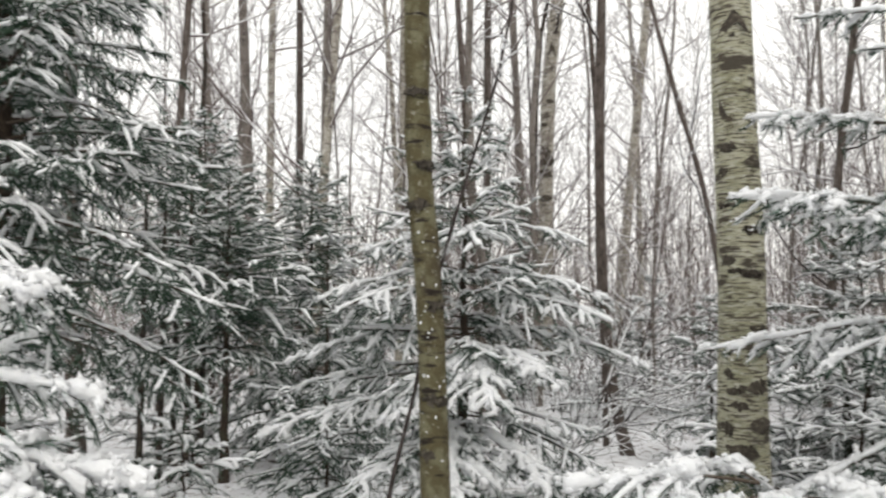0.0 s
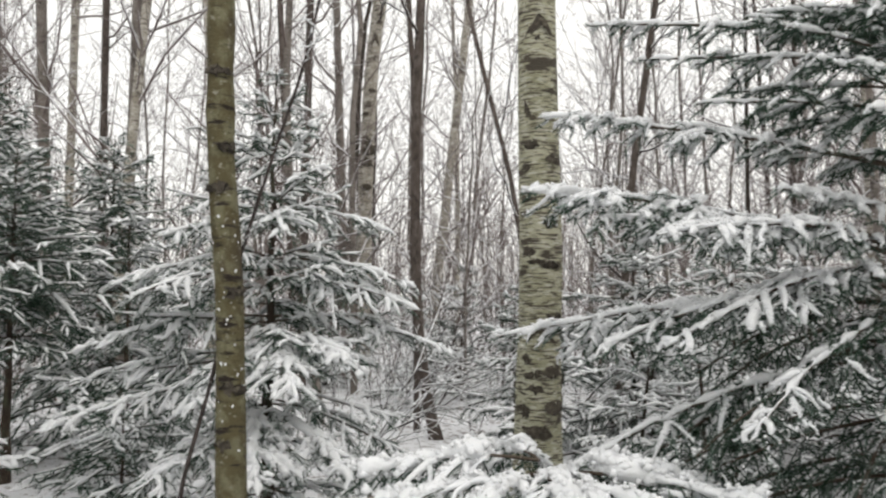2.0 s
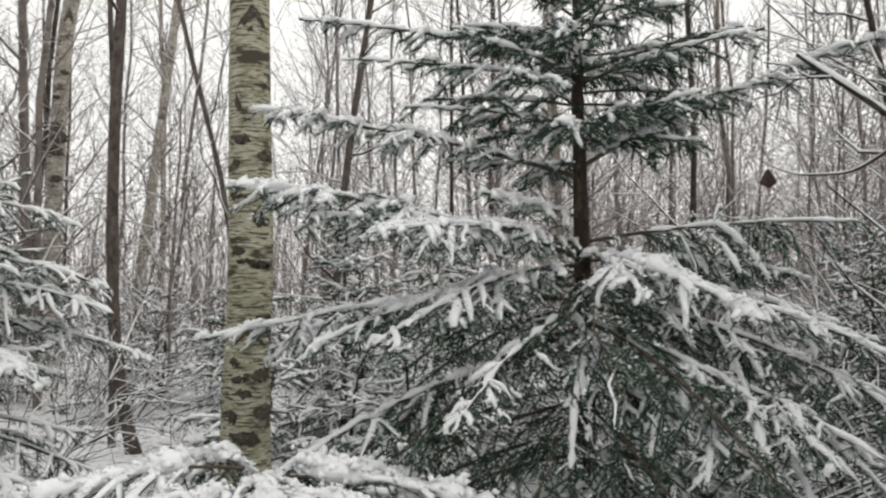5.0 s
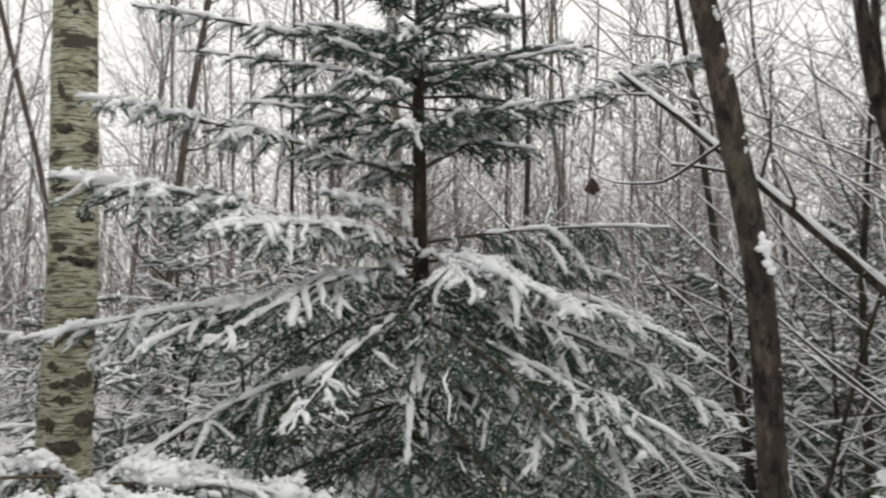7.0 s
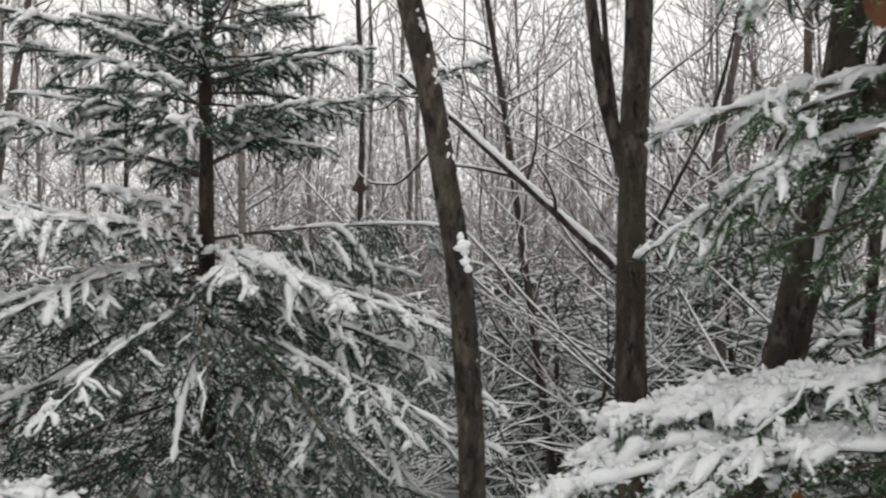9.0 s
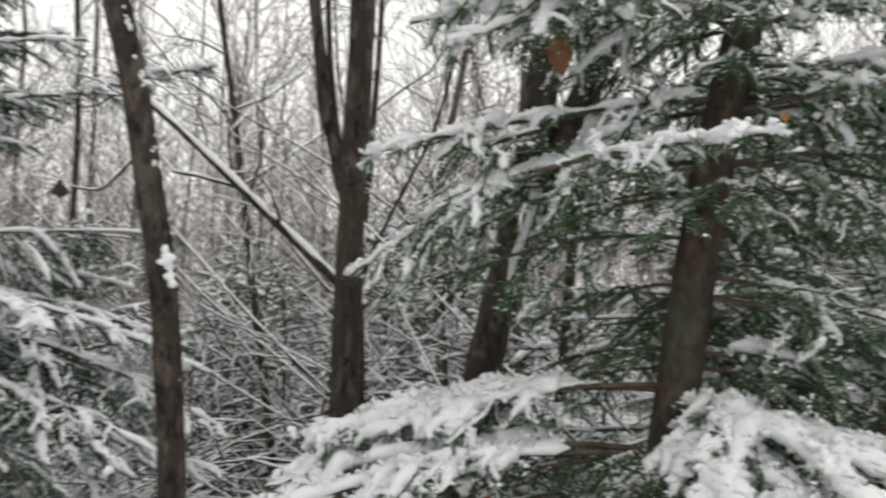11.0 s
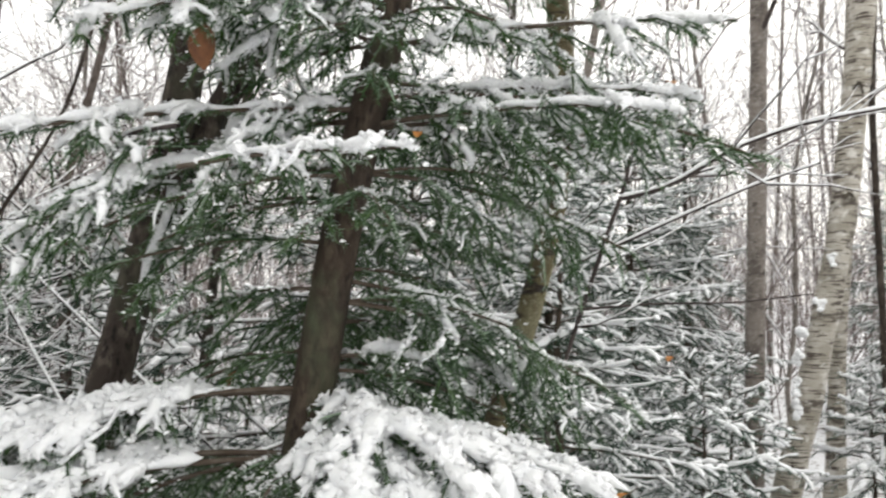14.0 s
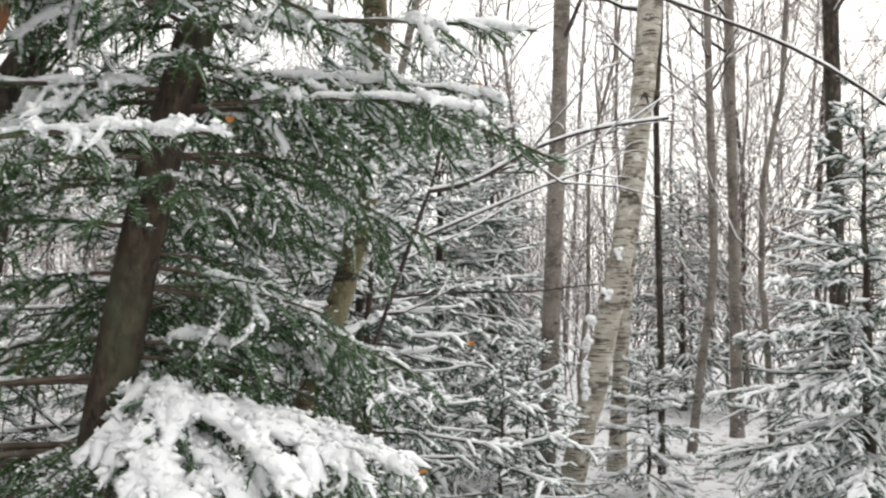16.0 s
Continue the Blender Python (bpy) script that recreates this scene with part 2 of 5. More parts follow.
OCTA_FACES = np.array([(0, 1, 4), (1, 2, 4), (2, 3, 4), (3, 0, 4), (1, 0, 5), (2, 1, 5), (3, 2, 5), (0, 3, 5)])


def bough(L, rise=10, droop=0.25, seed=0, load=0.016, density=850, fine=True, hang=0.2, tip=0.0, spread=1.0, gap=0.07, bare=0.06, needle=0.018, rings=6, sides=6, cover=0.6, light=False, dust=0.55, patch=0.9, heap=1.0, fringe=230):
    """A bough along +x from the stem: L metres long, rising at rise degrees and sagging by droop of its length; returns its mesh data for wood and needles, and for its snow."""
    rng = np.random.default_rng(seed)
    K = 12
    u = np.linspace(0, 1, K)
    axis = np.stack([u * L * math.cos(radians(rise)), np.cumsum(rng.normal(0, 0.012 * L, K)) * u, u * L * math.sin(radians(rise)) - droop * L * u ** 2 + tip * L * u ** 5], 1)
    ra = 0.0025 + 0.0058 * L * (1 - u) ** 0.8
    # side twigs in two ranks, and finer ones on them
    n2 = max(4, int(L * (1 - bare) / gap)) * 2
    s = np.sort(rng.uniform(bare, 0.985, n2))
    k = np.minimum((s * (K - 1)).astype(int), K - 2)
    w = (s * (K - 1) - k)[:, None]
    b2 = axis[k] * (1 - w) + axis[k + 1] * w
    t2 = unit(axis[k + 1] - axis[k])
    sgn = np.where(np.arange(n2) % 2 == 0, 1.0, -1.0)
    side = unit(np.cross(np.broadcast_to(UP, t2.shape), t2)) * sgn[:, None]
    over = rng.random(n2) < 0.22
    a = np.radians(np.where(over, rng.uniform(8, 25, n2), rng.normal(54, 10, n2)))[:, None]
    d2 = unit(t2 * np.cos(a) + side * np.sin(a) + UP * np.where(over, 0.18, rng.normal(-0.10, 0.15, n2))[:, None])
    l2 = np.minimum(0.50 * (1 - s) * L + 0.06, 0.30 * spread) * np.minimum(1, 0.45 + 2.2 * (s - bare)) * rng.uniform(0.6, 1.15, n2) * spread
    l2 = np.maximum(l2, 0.04)
    h2 = hang * rng.uniform(0.4, 1.7, n2)
    B, D, LL, HH = [b2], [d2], [l2], [h2]
    if fine:
        cnt = np.maximum((l2 / (gap * 0.72)).astype(int) * 2 - 1, 0)
        i = np.repeat(np.arange(n2), cnt)
        m = len(i)
        v = rng.uniform(0.15, 0.95, m)
        b3 = b2[i] + d2[i] * (v * l2[i])[:, None] - UP * (h2[i] * l2[i] * v * v)[:, None]
        t3 = unit(d2[i] - UP * (2 * h2[i] * v)[:, None])
        sg = np.where(rng.random(m) < 0.5, 1.0, -1.0)
        sd = unit(np.cross(np.broadcast_to(UP, t3.shape), t3)) * sg[:, None]
        a = np.radians(rng.normal(52, 12, m))[:, None]
        d3 = unit(t3 * np.cos(a) + sd * np.sin(a) + UP * rng.normal(-0.15, 0.2, (m, 1)))
        l3 = np.clip(0.42 * (1 - v) * l2[i] + 0.035, 0.035, 0.10) * rng.uniform(0.55, 1.25, m)
        B.append(b3), D.append(d3), LL.append(l3), HH.append(hang * rng.uniform(0.3, 1.6, m))
    B, D, LL, HH = (np.concatenate(q) for q in (B, D, LL, HH))
    # wood
    g = Geo()
    tubes(g, axis[None, ::4] if light else axis[None], ra[None, ::4] if light else ra[None], 3 if light else 6, 1)
    kk = rng.normal(0, 1, (4, 3)) * (34, 34, 16)
    ph = rng.uniform(0, 6.3, 4)

    def pads(p):
        """Where snow has stayed in pads (about 1) and where it has slid off (about -1)."""
        return np.sin(p @ kk.T + ph).sum(-1) / 2.0

    # the dense brush of needles round each twig and round the outer axis
    ab, ad = axis[3:-1], axis[4:] - axis[3:-1]
    al = np.linalg.norm(ad, axis=1)
    NB, ND = np.concatenate([B, ab]), np.concatenate([D, unit(ad)])
    NL, NH = np.concatenate([LL, al]), np.concatenate([HH, np.zeros(len(al))])
    q = np.array([0.0, 0.5, 1.0] if light else [0.0, 0.35, 0.75, 1.0])
    core = NB[:, None] + ND[:, None] * q[None, :, None] * NL[:, None, None] - UP * (NH * NL)[:, None, None] * q[None, :, None] ** 2
    core[:, 1:] += rng.normal(0, 1, (len(NB), len(q) - 1, 3)) * (0.035 * NL)[:, None, None]
    rc = needle * (0.13 if light else 0.16)
    tubes(g, core, rc * np.array([0.75, 1.0, 0.6] if light else [0.7, 1.0, 0.95, 0.5]) * rng.uniform(0.65, 1.35, (len(NB), len(q))), 3, 0, 0.9)
    # loose needles that stand out of the brush
    cnt = np.maximum((NL * density).astype(int), 3)
    powder = 2.6 * rng.random(len(NL)) ** 2.2 + 0.12
    i = np.repeat(np.arange(len(NL)), cnt)
    m = len(i)
    v = rng.uniform(0.0, 1.03, m)
    h = np.clip(np.searchsorted(q, v) - 1, 0, len(q) - 2)
    t = core[i, h + 1] - core[i, h]
    pos = core[i, h] + t * ((v - q[h]) / (q[h + 1] - q[h]))[:, None]
    t = unit(t)
    rad = unit(np.cross(t, rng.normal(size=(m, 3))) + UP * -0.15)
    nd = unit(t * rng.uniform(0.1, 1.1, (m, 1)) + rad)
    wdt = unit(np.cross(nd, rng.normal(size=(m, 3)))) * (needle * (0.075 if light else 0.055))
    nl = needle * rng.uniform(0.6, 1.25, (m, 1))
    lots = powder[i] * (1 + patch * pads(pos))
    dusted = (rad[:, 2] > 0.15) & (rng.random(m) < 0.55 * dust * lots)
    rimed = ~dusted & (rad[:, 2] > rng.normal(-0.1, 0.3, m)) & (rng.random(m) < np.minimum(0.92, 0.10 + dust * (0.25 + 0.35 * lots)))
    tri = np.stack([pos - wdt, pos + wdt, pos + nd * nl], 1)
    for pick, slot in ((~dusted & ~rimed, 0), (rimed, 2)):
        g.add(tri[pick], np.arange(3 * pick.sum()).reshape(-1, 3), slot)
    # snow: flakes on the upper needles, thin caps on some twigs, and lumps along others
    sn = Geo()
    p, w, e = pos[dusted] + rad[dusted] * 0.45 * needle, wdt[dusted] * (3.2 if light else 4.0), nd[dusted] * (1, 1, 0.6) * nl[dusted] * (0.5 if light else 0.62)
    sn.add(np.stack([p - w, p + w, p + e], 1), np.arange(3 * len(p)).reshape(-1, 3), 0)
    if not light:
        some = (NL < 0.16) & (rng.random(len(NL)) < 0.10 * dust * powder * (1 + patch * pads(core[:, 1])))
        ns = int(some.sum())
        rs = rng.uniform(0.004, 0.008, (ns, 1)) * np.array([0.6, 1.0, 0.9, 0.2]) * rng.uniform(0.6, 1.3, (ns, 4))
        tubes(sn, core[some] + UP * (rs * 0.2 + needle * 0.3)[:, :, None] + rng.normal(0, 0.003, (ns, 4, 3)), rs, 5, 0, 0.7)
    if load <= 0:
        return g, sn
    heavy = load > (0.0095 if light else 0.0135)
    keep = (LL > 0.035) & (rng.random(len(LL)) < cover * np.where(np.arange(len(LL)) < n2, 1.0, (0.38 if light else 0.30) if heavy else 1.0) * (1 + patch * pads(B + D * LL[:, None] * 0.5))) & (D[:, 2] - HH > -0.95)
    KS = rings
    Bk, Dk, Lk, Hk = B[keep], D[keep], LL[keep], HH[keep]
    span = rng.uniform(0.45, 0.98, len(Bk)) if heavy else np.minimum(rng.uniform(2.5, 5.5, len(Bk)) * load / Lk, 1.0)
    qa = rng.uniform(0.0, 1, len(Bk)) * (1.03 - span)
    at = np.array({3: [0, 0.55, 1], 4: [0, 0.3, 0.75, 1], 5: [0, 0.12, 0.5, 0.9, 1], 6: [0, 0.07, 0.34, 0.7, 0.94, 1]}[KS])
    thick = {3: [0.5, 1, 0.15], 4: [0.7, 1, 0.95, 0.35], 5: [0.8, 1, 1, 0.8, 0.12], 6: [0.8, 1.05, 1.1, 0.95, 0.72, 0.1]}[KS]
    q = (qa[:, None] + span[:, None] * at)[:, :, None]
    line = Bk[:, None] + Dk[:, None] * q * Lk[:, None, None] - UP * (Hk * Lk)[:, None, None] * q ** 2
    first = np.where(np.flatnonzero(keep) < n2, 1.15, 0.8)[:, None]
    r = load * (0.95 if heavy else 1) * first * rng.uniform(0.6, 1.2, (len(Bk), 1)) * np.array(thick) * rng.uniform(0.65, 1.3, (len(Bk), KS))
    line = line + UP * (r * 0.35 + needle * 0.25)[:, :, None] + rng.normal(0, load * 0.24, line.shape)
    tubes(sn, line, r * (0.8 if heavy and not light else 1.0), sides, 0, 0.78)
    if not heavy:
        return g, sn

    def crumbs(mid, rr, reach, size):
        """Grains and small lumps that roughen the snow."""
        m = len(mid)
        out = unit(rng.normal(size=(m, 3)) + UP * 0.35)
        p = mid + out * (1, 1, 0.75) * rr[:, None] * rng.uniform(*reach, (m, 1))
        q = p[:, None] + OCTA * (rng.uniform(*size, (m, 1)) * np.maximum(rr, 0.008)[:, None] * (1, 1, 0.8))[:, None] * rng.uniform(0.7, 1.3, (m, 6, 1))
        sn.add(q, (np.arange(m)[:, None, None] * 6 + OCTA_FACES).reshape(-1, 3), 0)

    if not light:
        i = np.repeat(np.arange(len(Bk)), np.maximum((span * Lk * fringe).astype(int), 5))
        v = rng.uniform(0, KS - 1.001, len(i))
        k = v.astype(int)
        w = (v - k)[:, None]
        crumbs(line[i, k] * (1 - w) + line[i, k + 1] * w, r[i, k] * (1 - w[:, 0]) + r[i, k + 1] * w[:, 0], (0.60, 1.18), (0.30, 0.60))
    uu = np.linspace(0.25, 1.0, 6 if light else 20)
    ax = np.stack([np.interp(uu, u, axis[:, j]) for j in range(3)], 1)
    rr = (load * 1.25 * heap + 0.001) * (0.55 + 0.7 * np.abs(np.array([noise.noise(Vector((x * 9 * L, seed * 3.7, 0))) for x in uu])) * 1.6)
    rr = rr * np.clip(np.array([noise.noise(Vector((x * 14 * L, seed * 1.3, 7))) for x in uu]) * 3 + 0.9, 0.12 if heap <= 1 else 0.45, 1)
    rr[0], rr[-1] = 0.002, 0.003
    ax = ax + UP * (np.interp(uu, u, ra) + rr * 0.30)[:, None]
    tubes(sn, ax[None], rr[None], 4 if light else 9, 0, 0.75 if heap <= 1 else 0.62)
    if heap > 1:
        m = int(L * 260)
        k = rng.integers(1, len(uu) - 1, m)
        crumbs(ax[k] + rng.uniform(-0.5, 0.5, (m, 1)) * (ax[k] - ax[k - 1]), rr[k], (0.8, 1.15), (0.2, 0.42))
    # uneven lumps
    ka, kb = rng.normal(0, 110, (2, 3, 3))
    for j, p in enumerate(sn.v):
        sn.v[j] = p + load * (0.17 * np.sin(p @ ka + ph[:3]) + 0.10 * np.sin(p @ (kb * 2) + ph[1:]))
    return g, sn


def ground_height(x, y):
    return 0.10 * noise.noise(Vector((x * 0.22, y * 0.22, 0.3))) + 0.03 * noise.noise(Vector((x * 1.1, y * 1.1, 4.0)))


# a stock of boughs that the mid-distance conifers share
STOCK = {}


def stock(cls, variant, lod):
    key = (cls, variant, lod)
    if key not in STOCK:
        L = (0.28, 0.5, 0.75, 1.05)[cls]
        sd = 100 * cls + variant + 7
        if lod == 0:
            g, s = bough(L, 0, (0.10, 0.16, 0.22, 0.26)[cls], sd, 0.0150, 520, True, 0.3, 0.06, 1.0, 0.085, cover=0.65, rings=5, sides=5, needle=0.019, dust=1.2)
        elif lod == 1:
            g, s = bough(L, 0, (0.08, 0.14, 0.20, 0.24)[cls], sd, 0.0122, 215, True, 0.32, 0.08, 1.0, 0.095, needle=0.025, rings=4, sides=5, cover=0.85, light=True, dust=0.5, patch=0.6, heap=0.9)
        elif lod == 4:
            g, s = bough(L, 0, (0.10, 0.18, 0.26, 0.30)[cls], sd, 0.0138, 420, True, 0.4, 0.06, 1.0, 0.09, needle=0.021, rings=5, sides=5, cover=0.34, dust=0.5, patch=1.1, heap=0.8, fringe=70)
        else:
            g, s = bough(L, 0, (0.10, 0.18, 0.26, 0.30)[cls], sd, 0.0118, 270, True, 0.4, 0.06, 1.0, 0.10, needle=0.026, rings=4, sides=5, cover=0.45, light=True, dust=0.26, patch=1.1, heap=0.7)
        STOCK[key] = (L, g.mesh("bough", [NEEDLES, TWIG, RIMED]), s.mesh("bough_snow", [SNOW]))
    return STOCK[key]


def put_bough(tree, data, snow_data, z, az, rise, scale=1.0, roll=0.0, label="", r0=0.0):
    """A bough on the stem at height z, towards az degrees (from +x, counter-clockwise)."""
    ob = part("bough", data, None, tree, label)
    ob.matrix_basis = pose(r0 * math.cos(radians(az)), r0 * math.sin(radians(az)), z, roll, -rise, az) @ Matrix.Scale(scale, 4)
    tagged(part("bough_snow", snow_data, None, ob), kind="stuff")
    return ob


def stem(tree, height, r, mat, seed=0, lean=(0, 0), sides=9, name="trunk"):
    rng = np.random.default_rng(seed)
    K = 14
    u = np.linspace(0, 1, K)
    line = np.stack([lean[0] * u ** 1.3 * height + rng.normal(0, 0.006, K), lean[1] * u ** 1.3 * height + rng.normal(0, 0.006, K), u * height - 0.08 * (u == 0)], 1)
    g = Geo()
    tubes(g, line[None], (r * (1 - 0.93 * u ** 0.9) + 0.3 * r * np.exp(-u * height / 0.12))[None], sides)
    part(name, g, mat, tree)
    return line


def spruce(x, y, height, radius, seed, lod=0, label="", group="", skirt=0.12, per_whorl=5, whorl=0.23, lean=(0, 0), trunk_r=0.0, category="spruce tree"):
    """A conifer with whorls of boughs from the stock, longer towards the ground."""
    rng = np.random.default_rng(seed)
    tree = thing("spruce_tree", x, y, ground_height(x, y), label, category, group)
    r = trunk_r or 0.016 * height
    stem(tree, height, r, SPRUCE_BARK, seed, lean)
    z = skirt * height
    while z < height * 0.985:
        h = z / height
        reach = radius * (1 - h) ** 0.75 * (0.75 + 0.25 * min(1, (h - skirt) * 8 + 0.3)) + 0.07
        n = per_whorl if h < 0.85 else 4
        a0 = rng.uniform(0, 360)
        for j in range(n):
            want = reach * rng.uniform(0.72, 1.12)
            cls = int(np.argmin([abs(math.log(q / want)) for q in (0.28, 0.5, 0.75, 1.05)]))
            L, me, sn = stock(cls, int(rng.integers(3)), lod)
            zz = z + rng.uniform(-0.4, 0.4) * whorl
            f = max(0, zz / height)
            ob = put_bough(tree, me, sn, zz, a0 + 360 / n * j + rng.uniform(-18, 18), -8 + 52 * h ** 1.6 + rng.uniform(-8, 8), want / L, rng.uniform(-12, 12))
            ob.location.x += lean[0] * f ** 1.3 * height
            ob.location.y += lean[1] * f ** 1.3 * height
        z += whorl * rng.uniform(0.8, 1.2) * (1.1 - 0.45 * h)
    return tree


# ---- ground ----
def build_ground():
    rings, spokes = 90, 96
    r = np.concatenate([[0.0], np.geomspace(0.25, 1500, rings)])
    a = np.arange(spokes) * 2 * np.pi / spokes
    verts = [(q * math.cos(b), q * math.sin(b), ground_height(q * math.cos(b), q * math.sin(b))) for q in r for b in a]
    idx = np.arange(len(verts)).reshape(len(r), spokes)
    nxt = np.roll(idx, -1, 1)
    g = Geo()
    g.add(verts, np.stack([idx[:-1], idx[1:], nxt[1:], nxt[:-1]], -1).reshape(-1, 4))
    ob = new("ground", g.mesh("ground", [GROUND]))
    tagged(ob, "snow-dusted forest floor with brown leaf litter showing through", "ground", kind="structure")


build_ground()


# ---- single trunks ----
def trunk_tree(name, points, r_low, r_top, bark, label, category, seed=0, sides=14, branches=0, reach=(0.6, 1.4), angle=55, lift=0.25, twig=None, snow=True, group="", rough=0.04, u0=0.35, fine=3):
    """A bare tree whose trunk runs through the given points, with bare side branches and the snow on them."""
    rng = np.random.default_rng(seed + 900)
    p = np.asarray(points, float)
    base = p[0].copy()
    gz = ground_height(base[0], base[1])
    tree = thing(name, base[0], base[1], gz, label, category, group)
    line = smooth_line(p - (base[0], base[1], gz), max(24, int(len(p) * 8)))
    K = len(line)
    u = np.linspace(0, 1, K)
    R = r_low + (r_top - r_low) * u
    R = R * (1 + rng.normal(0, rough, K)) + 0.35 * r_low * np.exp(-np.maximum(line[:, 2], 0) / 0.15)
    g = Geo()
    tubes(g, line[None], R[None], sides)
    part("trunk", g, bark, tree)
    if branches:
        P1, R1 = children(rng, line[None], R[None], branches, reach, angle, lift, 0.32, u0, 6, 0.2)
        R1 = np.minimum(R1, 0.02)
        P2, R2 = children(rng, P1, R1, fine, (0.25 * reach[0], 0.5 * reach[1]), 45, 0.1, 0.55, 0.2, 4, 0.25, 0.0018)
        P3, R3 = children(rng, P2, R2, 2, (0.1 * reach[0], 0.25 * reach[1]), 40, 0.1, 0.6, 0.2, 3, 0.25, 0.0014)
        g, s = Geo(), Geo()
        for P, Rr, sd in ((P1, R1, 5), (P2, R2, 4), (P3, R3, 3)):
            tubes(g, P, Rr, sd)
            if snow:
                tubes(s, *snow_lines(rng, P, Rr, 0.003, 0.85), 4, 0, 0.9)
        tagged(part("branchwork", g, twig or DARK_TWIG, tree), kind="stuff")
        if snow:
            tagged(part("branchwork_snow", s, SNOW, tree), kind="stuff")
    return tree


def snow_clump(parent, x, y, z, size, seed, out=(0, 0)):
    """A lump of snow that sticks to bark."""
    rng = np.random.default_rng(seed)
    g = Geo()
    for _ in range(8):
        c = np.array([x, y, z]) + rng.normal(0, size * 0.55, 3) * (0.7, 0.7, 1.2)
        th = np.linspace(0, np.pi, 5)
        line = c + UP * (-np.cos(th) * size * rng.uniform(0.4, 0.8))[:, None]
        tubes(g, line[None], (np.sin(th) * size * rng.uniform(0.4, 0.8) * rng.uniform(0.8, 1.2, 5) + 0.0005)[None], 6)
    part("snow_clump", g, SNOW, parent)


GZ = -0.1
olive = trunk_tree("alder_tree", [(0.0, 3.25, GZ), (-0.03, 3.25, 0.69), (-0.05, 3.25, 1.5), (-0.10, 3.25, 1.96), (-0.11, 3.25, 2.72), (-0.13, 3.27, 7.5)], 0.062, 0.036, OLIVE_BARK,
           "slender olive-brown tree trunk with lichen among snowy spruces", "tree", 1, branches=0)
big_birch = trunk_tree("birch_tree", [(1.80, 4.88, GZ), (1.80, 4.88, 0.74), (1.82, 4.87, 1.68), (1.80, 4.88, 2.64), (1.79, 4.88, 3.36), (1.74, 4.9, 9)], 0.156, 0.070, BIRCH_BARK,
                       "thick green-grey birch with black chevron branch scars", "birch tree", 2, sides=28, rough=0.012)
trunk_tree("alder_tree", [(1.80, 7.81, GZ), (1.74, 7.81, 0.15), (1.65, 7.83, 0.58), (1.57, 7.85, 1.35), (1.55, 7.85, 2.23), (1.55, 7.85, 3.08), (1.59, 7.84, 4.51), (1.63, 7.85, 9)], 0.056, 0.036, BROWN_BARK,
           "dark slim tree trunk bent at its foot", "tree", 3, branches=8, u0=0.4, reach=(0.8, 2.0))
trunk_tree("alder_tree", [(1.68, 8.34, GZ), (1.63, 8.34, 3.3), (1.55, 8.36, 4.72), (1.4, 8.4, 8)], 0.030, 0.02, BROWN_BARK, "thin dark stem beside a bent trunk", "tree", 4, branches=6)
pale_birch = trunk_tree("birch_tree", [(1.75, 13.9, GZ), (1.79, 13.89, 3.43), (1.87, 13.87, 5.58), (2.04, 13.85, 6.86), (2.2, 13.8, 12)], 0.14, 0.10, WHITE_BIRCH, "pale birch with dark scars, leaning slightly", "birch tree", 5, branches=10, u0=0.5)
trunk_tree("alder_tree", [(2.45, 6.55, GZ), (2.28, 6.62, 1.78), (2.18, 6.65, 2.45), (1.94, 6.73, 3.43), (1.79, 6.77, 4.09), (1.6, 6.8, 6)], 0.026, 0.014, BROWN_BARK, "thin dark leaning sapling beside the thick birch", "tree", 6, branches=7, u0=0.3)


def row_of_trunks():
    """The slim trunks that stand in the mid distance."""
    for i, (x, y, lean, r, kind) in enumerate([
            (1.5, 13.9, -0.04, 0.08, 0), (0.63, 12, 0.01, 0.07, 1), (0.55, 11, -0.06, 0.05, 1), (3.7, 17.6, 0.11, 0.12, 2), (-2.7, 11.7, -0.05, 0.085, 0), (-3.4, 15.6, 0.0, 0.09, 2),
            (-2.1, 11.8, -0.01, 0.06, 1), (-1.66, 10.9, 0.01, 0.07, 0), (-4.1, 14.4, -0.04, 0.08, 0), (-3.0, 8.5, 0.05, 0.045, 1), (-3.7, 8.2, -0.05, 0.09, 1)]):
        g = ground_height(x, y)
        trunk_tree("slim_tree", [(x, y, g - 0.1), (x + lean * 2.5, y, 2.5), (x + lean * 6, y, 6), (x + lean * 12, y, 12)], r, r * 0.6, (PALE_BARK, BROWN_BARK, WHITE_BIRCH)[kind],
                   ("slim grey trunk with fine snowy twigs", "slim dark trunk with fine snowy twigs", "slim white birch with fine snowy twigs")[kind], "tree", 40 + i,
                   sides=10, branches=16, u0=0.2, reach=(0.5, 1.6), twig=BARE_TWIG, group="slim trunks in the mid distance", fine=4)


row_of_trunks()

# trunks of the thicket and of the clearing
trunk_r = trunk_tree("rowan_tree", [(1.94, 0.82, GZ), (1.92, 0.817, 1.08), (1.894, 0.816, 1.342), (1.872, 0.82, 1.535), (1.857, 0.840, 1.67), (1.853, 0.874, 1.871), (1.836, 0.89, 2.005), (1.789, 0.90, 2.13), (1.72, 0.95, 2.6), (1.70, 1.0, 5)], 0.034, 0.026, GREY_BARK,
                     "slim grey-brown trunk with snow stuck to one side", "tree", 20, sides=20, rough=0.015)
fork = trunk_tree("forked_tree", [(2.68, 0.77, GZ), (2.69, 0.75, 1.14), (2.70, 0.73, 1.82), (2.71, 0.70, 2.37), (2.72, 0.66, 5)], 0.050, 0.036, GREY_BARK, "dark forked trunk at the edge of a snowy thicket", "tree", 21, sides=18)
